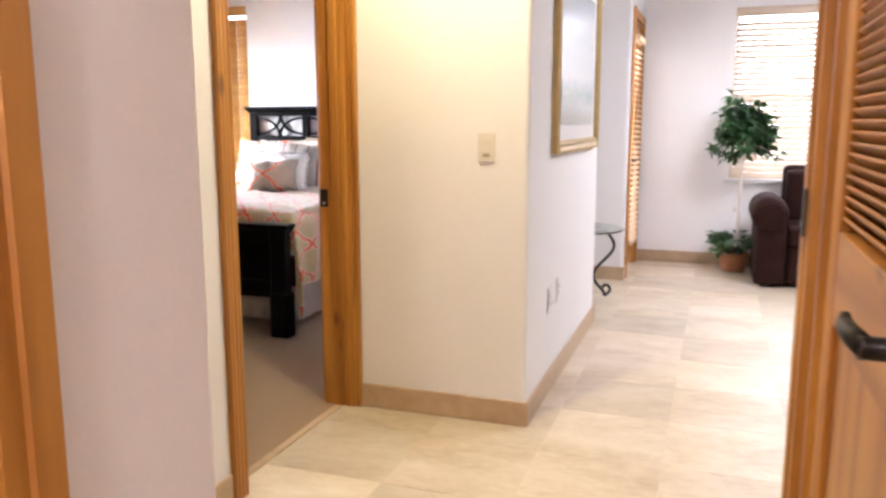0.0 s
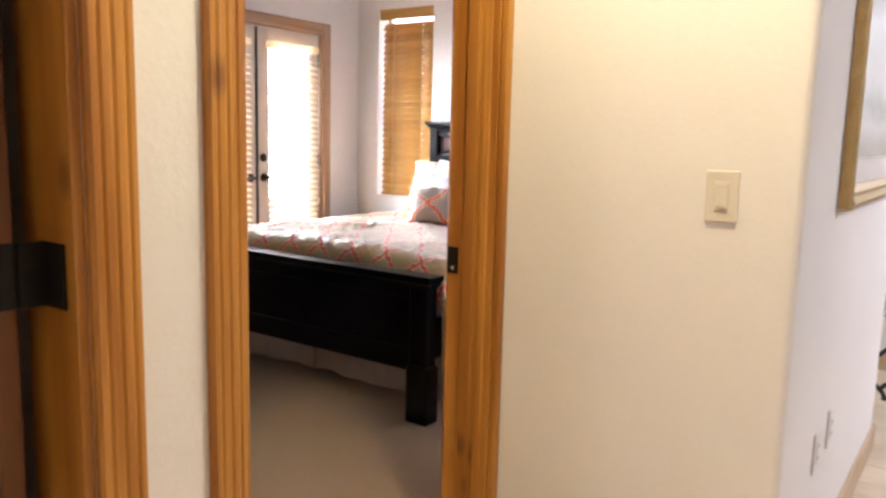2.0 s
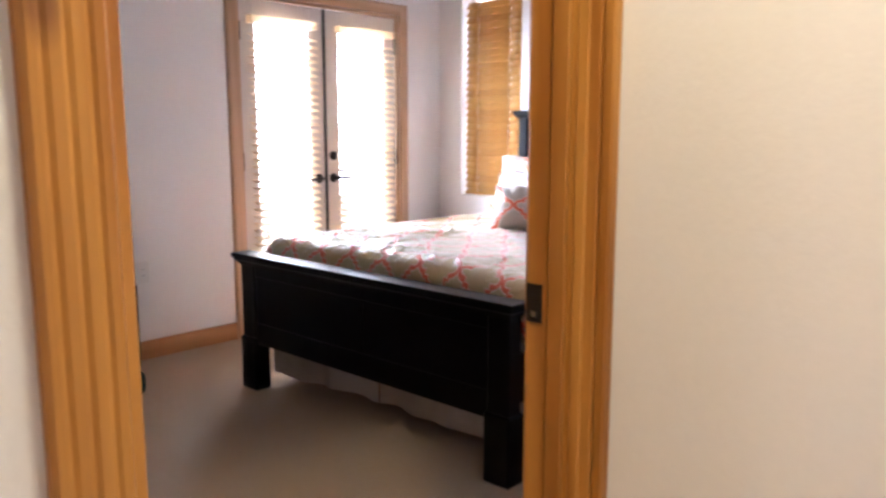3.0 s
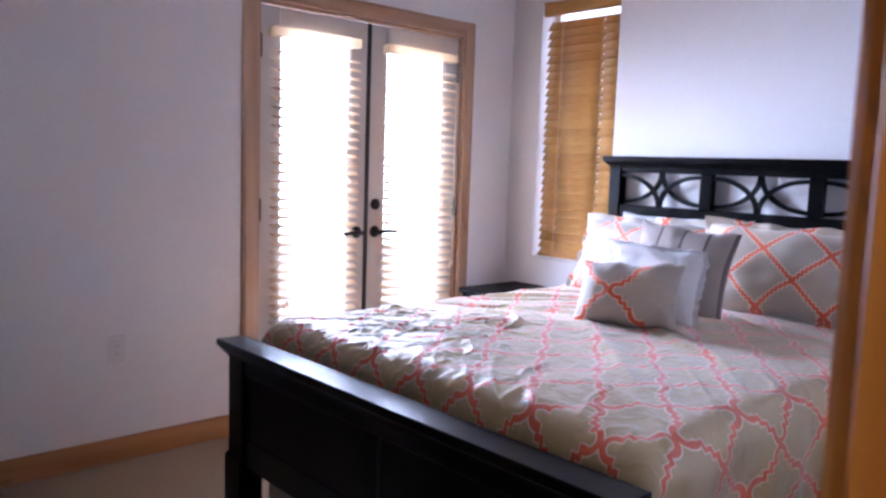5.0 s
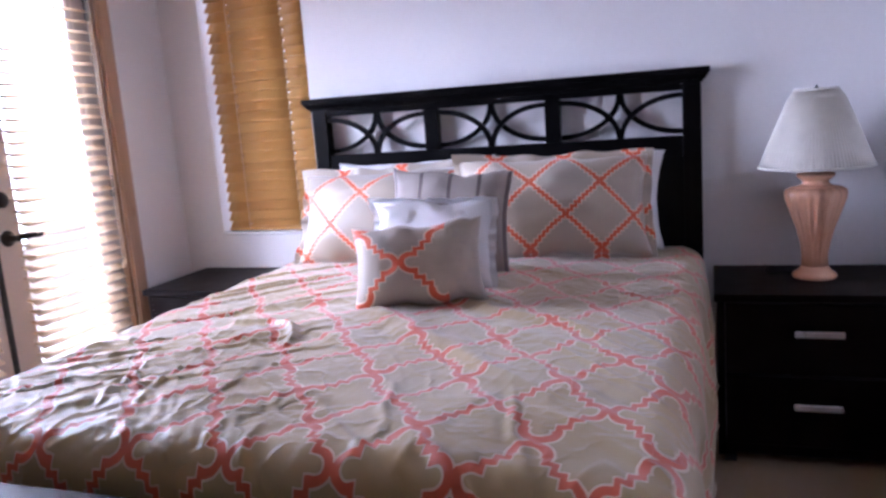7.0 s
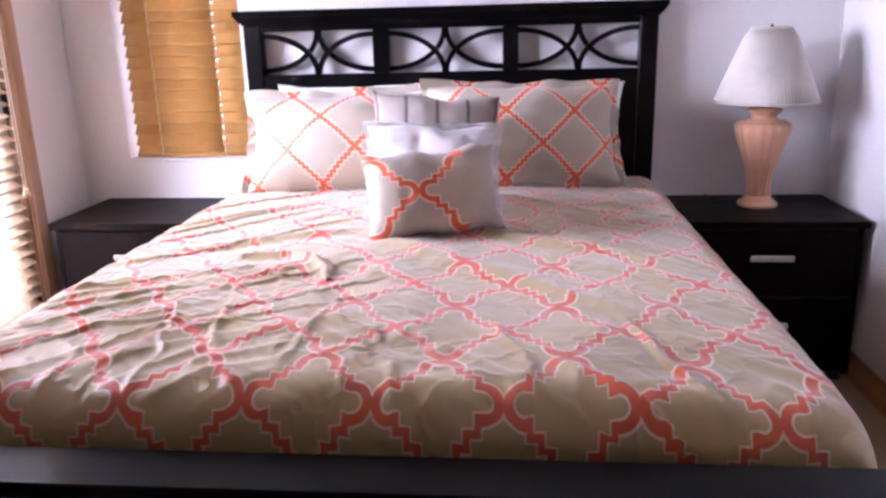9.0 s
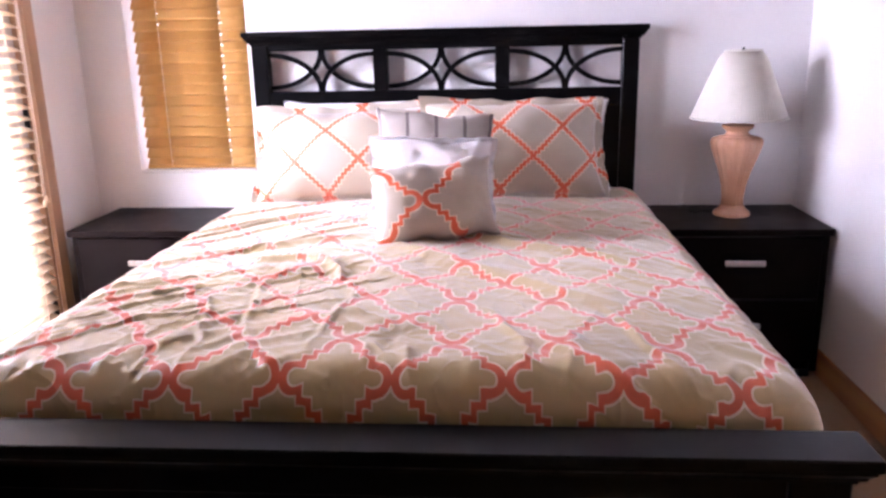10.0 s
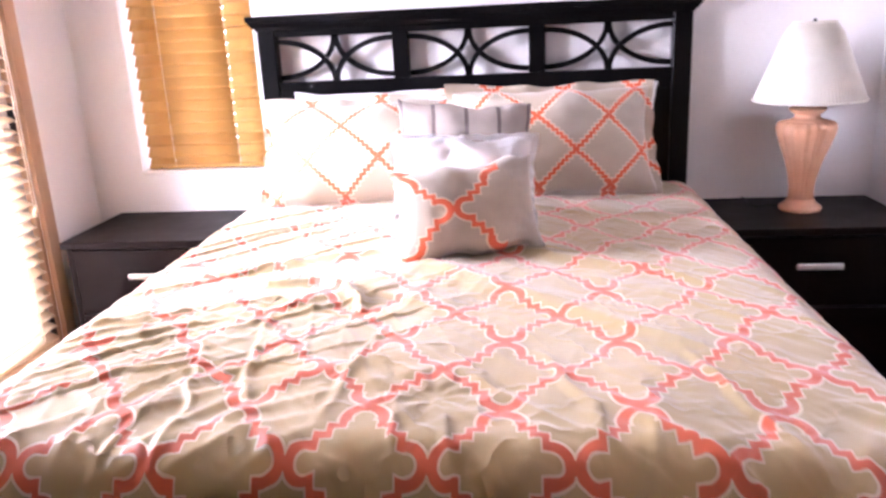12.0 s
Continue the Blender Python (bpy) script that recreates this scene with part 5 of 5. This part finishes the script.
# ---- wall plates ----
def rocker(name, m, label, mat, outlet=False):
    e = tagged(new(name), label, "outlet" if outlet else "light switch")
    e.matrix_basis = m
    part("plate", box(-0.036, 0.036, -0.006, 0, -0.058, 0.058, 0.0025, 2), mat, e)
    part("insert", box(-0.0165, 0.0165, -0.0085, -0.0055, -0.033, 0.033, 0.001), mat, e)
    if outlet:
        for z in (-0.017, 0.017):
            for x in (-0.006, 0.006):
                part("slot", box(x - 0.001, x + 0.001, -0.0092, -0.0083, z - 0.004, z + 0.004), BLACK, e)
    else:
        part("rocker", box(-0.013, 0.013, -0.0105, -0.0083, -0.028, 0.028, 0.001), mat, e)
        part("rocker_line", box(-0.011, 0.011, -0.0112, -0.0103, -0.0235, -0.0215), HEM, e)
    for z in (-0.048, 0.048):
        part("screw", lathe([(0.003, 0), (0.003, 0.0012)], 8), mat, e).matrix_basis = pose(0, -0.006, z, 90, 0, 0)
    return e


rocker("light_switch", pose(-0.797, 3.0195, 1.142), "almond rocker light switch on the hall wall", PLATE)
rocker("wall_outlet", pose(W0 + 0.0005, 3.735, 0.485, 0, 0, 90), "white wall outlet above the baseboard", PLATEWHITE, True)
rocker("wall_outlet", pose(PX + 0.0005, 3.46, 0.44, 0, 0, 90), "white wall outlet under the picture", PLATEWHITE, True)
rocker("wall_outlet", pose(PX + 0.0005, 3.66, 0.45, 0, 0, 90), "white cable plate under the picture", PLATEWHITE, True)
rocker("wall_outlet", pose(E0 - 0.0005, 4.87, 0.44, 0, 0, -90), "white wall outlet beside the nightstand", PLATEWHITE, True)

sensor = thing("wall_sensor", -0.50, 7.20, 2.30, 0, "small white motion sensor high on the living room wall", "sensor")
part("housing", box(-0.03, 0.03, -0.04, 0, 0, 0.10, 0.012, 2), PLATEWHITE, sensor)
part("lens", box(-0.02, 0.02, -0.045, -0.0395, 0.02, 0.06, 0.004), SHADEMAT, sensor)

# ---- picture ----
pic = thing("framed_picture", PX, 4.05, 1.10, 0, "gilt framed misty landscape print under glass", "picture")
fp = [(0.002, 0), (0.026, 0), (0.032, 0.012), (0.026, 0.03), (0.030, 0.042), (0.016, 0.058), (0.002, 0.058)]
PW, PH = 1.22, 0.92
for s in (-1, 1):
    part("frame_side", moulding(PH, [(o, -s * c) for o, c in fp], "z"), GILT, pic).matrix_basis = pose(0, s * PW / 2, 0)
for z, s in ((0, 1), (PH, -1)):
    part("frame_rail", moulding(PW - 0.116, [(o, s * c) for o, c in fp], "y"), GILT, pic).matrix_basis = pose(0, -PW / 2 + 0.058, z)
part("mat_board", box(0.003, 0.008, -PW / 2 + 0.05, PW / 2 - 0.05, 0.05, PH - 0.05), PLATEWHITE, pic, "pale mat board")
part("print", box(0.0085, 0.0105, -PW / 2 + 0.13, PW / 2 - 0.13, 0.13, PH - 0.13), PICTURE, pic, "misty pale blue landscape print")

# ---- glass table in the nook ----
tb = thing("side_table", -0.86, 5.55, 0, 0, "round glass side table on scrolled iron legs", "table")
part("tabletop", lathe([(0.33, 0.488), (0.336, 0.492), (0.336, 0.497), (0.33, 0.50)], 64), TABLEGLASS, tb, "clear green-edged glass top").visible_shadow = False


def scroll_leg():
    pts = []
    for i in range(25):
        t = i / 24
        r = 0.20 + 0.07 * math.sin(t * 2 * math.pi)
        pts.append((r, 0, 0.48 - 0.44 * t))
    for i in range(18):
        a = -math.pi / 2 + i / 17 * 4.6
        rr = 0.045 * (1 - i / 26)
        pts.append((0.215 + rr * math.cos(a), 0, 0.055 + rr * math.sin(a)))
    return tube(pts, 0.011, 8)


leg = scroll_leg()
lg = part("leg", leg, IRON, tb)
lg.matrix_basis = pose(0, 0, 0, 0, 0, 15)
for k in (1, 2):
    again(lg, pose(0, 0, 0, 0, 0, 15 + 120 * k))
part("ring", tube([(0.19 * math.cos(2 * math.pi * i / 40), 0.19 * math.sin(2 * math.pi * i / 40), 0.478) for i in range(41)], 0.008, 8), IRON, tb)
for k in range(3):
    a = radians(15 + 120 * k)
    part("foot", lathe([(0.014, 0), (0.018, 0.006), (0.012, 0.014)], 12), IRON, tb).matrix_basis = pose(0.215 * math.cos(a), 0.215 * math.sin(a), 0)

# ---- armchair ----
ac = thing("armchair", 1.0, 6.62, 0, 0, "overstuffed dark brown armchair by the living room window", "armchair")
part("base", box(-0.40, 0.46, -0.30, 0.42, 0.03, 0.32, 0.03, 3), LEATHER, ac, smooth=False)
for s in (-1, 1):
    b = box(s * 0.52 - 0.11, s * 0.52 + 0.11, -0.33, 0.40, 0.02, 0.54, 0.03, 3)
    part("arm_panel", b, LEATHER, ac)
    roll = bmesh.new()
    tube([(s * 0.535, -0.35 + 0.75 * i / 12, 0.545 + 0.012 * math.sin(i / 12 * math.pi)) for i in range(13)], [0.10, 0.13] + [0.137] * 9 + [0.13, 0.10], 20, roll)
    part("arm_roll", roll, LEATHER, ac)
part("seat_cushion", cushion(-0.40, 0.40, -0.32, 0.25, 0.32, 0.47, 9.0), LEATHER, ac)
part("back_cushion", cushion(-0.40, 0.40, 0.14, 0.36, 0.45, 0.86, 12.0), LEATHER, ac)
part("back", box(-0.42, 0.42, 0.28, 0.45, 0.05, 0.90, 0.05, 3), LEATHER, ac)
for x in (-0.55, 0.55):
    for y in (-0.28, 0.36):
        part("foot", box(x - 0.03, x + 0.03, y - 0.03, y + 0.03, 0, 0.03), BLACK, ac)


# ---- plants ----
def leaf(b, base, d, up, ln, wd, fold=0.25):
    d = d.normalized()
    side = d.cross(up).normalized()
    nrm = side.cross(d)
    mid1, tip = base + d * ln * 0.5 - nrm * 0.0, base + d * ln - nrm * ln * 0.18
    l1, r1 = mid1 + side * wd - nrm * -fold * wd, mid1 - side * wd - nrm * -fold * wd
    vs = [b.verts.new(p) for p in (base, l1, tip, r1, mid1)]
    b.faces.new((vs[0], vs[1], vs[4]))
    b.faces.new((vs[1], vs[2], vs[4]))
    b.faces.new((vs[2], vs[3], vs[4]))
    b.faces.new((vs[3], vs[0], vs[4]))


tree = thing("ficus_tree", 0.255, 6.95, 0, 0, "artificial ficus with a bushy green crown and thin pale stem", "plant")
part("stem", tube([(0, 0, 0.12), (0.01, 0.0, 0.4), (-0.005, 0.01, 0.7), (0.02, 0.0, 0.95), (0.03, 0.0, 1.2)], [0.011, 0.010, 0.009, 0.009, 0.007], 8), TRUNK, tree)
part("stem", tube([(0.02, 0.02, 0.12), (-0.005, 0.015, 0.4), (0.018, 0.0, 0.7), (-0.005, 0.012, 0.95), (0.0, 0.0, 1.15)], [0.009, 0.009, 0.008, 0.008, 0.006], 8), TRUNK, tree)
rnd = random.Random(5)
crown_b, twig_b = bmesh.new(), bmesh.new()
for k in range(64):
    a, e = rnd.uniform(0, 2 * math.pi), rnd.uniform(-0.55, 1.2)
    ln = rnd.uniform(0.13, 0.27)
    d = Vector((math.cos(a) * math.cos(e), math.sin(a) * math.cos(e) * 0.8, math.sin(e) * 0.85))
    p0 = Vector((0.03, 0, 1.14 + rnd.uniform(-0.1, 0.1)))
    p1 = p0 + d * ln
    tube([p0, p0 + d * ln * 0.5 + Vector((0, 0, 0.015)), p1], [0.004, 0.003, 0.002], 5, twig_b)
    for j in range(17):
        q = p0 + d * ln * rnd.uniform(0.35, 1.12) + Vector([rnd.gauss(0, 0.022) for _ in range(3)])
        dd = (d * 0.7 + Vector((rnd.gauss(0, 0.6), rnd.gauss(0, 0.6), rnd.gauss(-0.35, 0.4)))).normalized()
        leaf(crown_b, q, dd, Vector((rnd.gauss(0, 0.3), rnd.gauss(0, 0.3), 1)), rnd.uniform(0.065, 0.105), rnd.uniform(0.019, 0.031))
part("crown", crown_b, LEAF, tree)
part("twigs", twig_b, TRUNK, tree)
pot = thing("plant_pot", 0.235, 6.95, 0, 0, "terracotta pot with leafy green plant at its rim", "plant pot")
part("pot", lathe([(0.085, 0), (0.09, 0.01), (0.11, 0.12), (0.122, 0.124), (0.122, 0.155), (0.112, 0.157), (0.105, 0.145), (0.10, 0.13)], 32), TERRACOTTA, pot)
part("moss", lathe([(0.10, 0.125), (0.10, 0.132), (0.05, 0.145)], 20), SOIL, pot)
fol, stalk = bmesh.new(), bmesh.new()
for k in range(34):
    a, rr = rnd.uniform(0, 2 * math.pi), rnd.uniform(0.05, 0.17)
    base = Vector((0.05 * math.cos(a), 0.05 * math.sin(a), 0.135))
    tip = base + Vector((rr * math.cos(a), rr * math.sin(a), rnd.uniform(0.06, 0.20)))
    tube([base, base.lerp(tip, 0.5) + Vector((0, 0, 0.03)), tip], 0.0025, 5, stalk)
    for j in range(5):
        dd = Vector((math.cos(a + rnd.uniform(-0.8, 0.8)), math.sin(a + rnd.uniform(-0.8, 0.8)), rnd.uniform(-0.5, 0.5)))
        leaf(fol, base.lerp(tip, rnd.uniform(0.6, 1.0)), dd, Vector((0, 0, 1)), rnd.uniform(0.075, 0.12), rnd.uniform(0.026, 0.040))
part("foliage", fol, LEAF, pot, "broad dark green leaves")
part("stalks", stalk, LEAF, pot)

tagged(link("area_rug", box(0.75, 2.9, 3.3, 5.75, 0.001, 0.012, 0.004), RUG), "muted blue-grey area rug on the tile floor", "rug")


# ---- ceiling lamps ----
def downlight(name, x, y, size, label):
    e = tagged(new(name), label, "ceiling light")
    e.matrix_basis = pose(x, y, H)
    part("trim_ring", lathe([(size + 0.02, -0.006), (size + 0.02, 0), (size, 0), (size, -0.004)], 32), PLATEWHITE, e)


downlight("ceiling_light", -0.87, 2.48, 0.11, "round white recessed ceiling light in the alcove")
# ring for the corridor fill, an added fixture out of view
downlight("ceiling_light", -0.2, -0.9, 0.11, "round white ring round the added, unseen corridor fill light")
# ring for the living room fill, likewise added and unseen
downlight("ceiling_light", 1.2, 5.2, 0.45, "round white ring round the added, unseen living room fill light")

# ---- floor tiles ----
TS, GAP = 0.457, 0.0018
tile_b = box(-(TS - GAP) / 2, (TS - GAP) / 2, -(TS - GAP) / 2, (TS - GAP) / 2, -0.0075, 0.0, 0.0008)
first = None
for i in range(-4, 11):
    for j in range(-4, 17):
        x, y = -0.29 + i * TS, 0.30 + j * TS
        x0, x1, y0, y1 = x - TS / 2, x + TS / 2, y - TS / 2, y + TS / 2
        if x1 < -1.44 + 0.05 or x0 > 4.5 or y1 < -1.5 or y0 > 7.2:
            continue
        if (x1 < -0.7 and (y1 < 0.86 or y0 > 3.1) and not 4.5 < y < 6.5) or (x0 > 0.3 and y1 < 1.5 and not (x < 0.9 and y > 0.4)):
            continue
        cx0, cx1 = max(x0, -1.44), min(x1, 4.5)
        if first is None:
            first = part("tile", tile_b, TRAVERTINE, floor_hall)
            first.matrix_basis = pose(x, y, 0)
            ob = first
        else:
            ob = again(first, pose(x, y, 0))
        if cx0 > x0:
            ob.matrix_basis = pose((cx0 + x1) / 2, y, 0) @ Matrix.Diagonal(((x1 - cx0) / TS, 1, 1, 1))
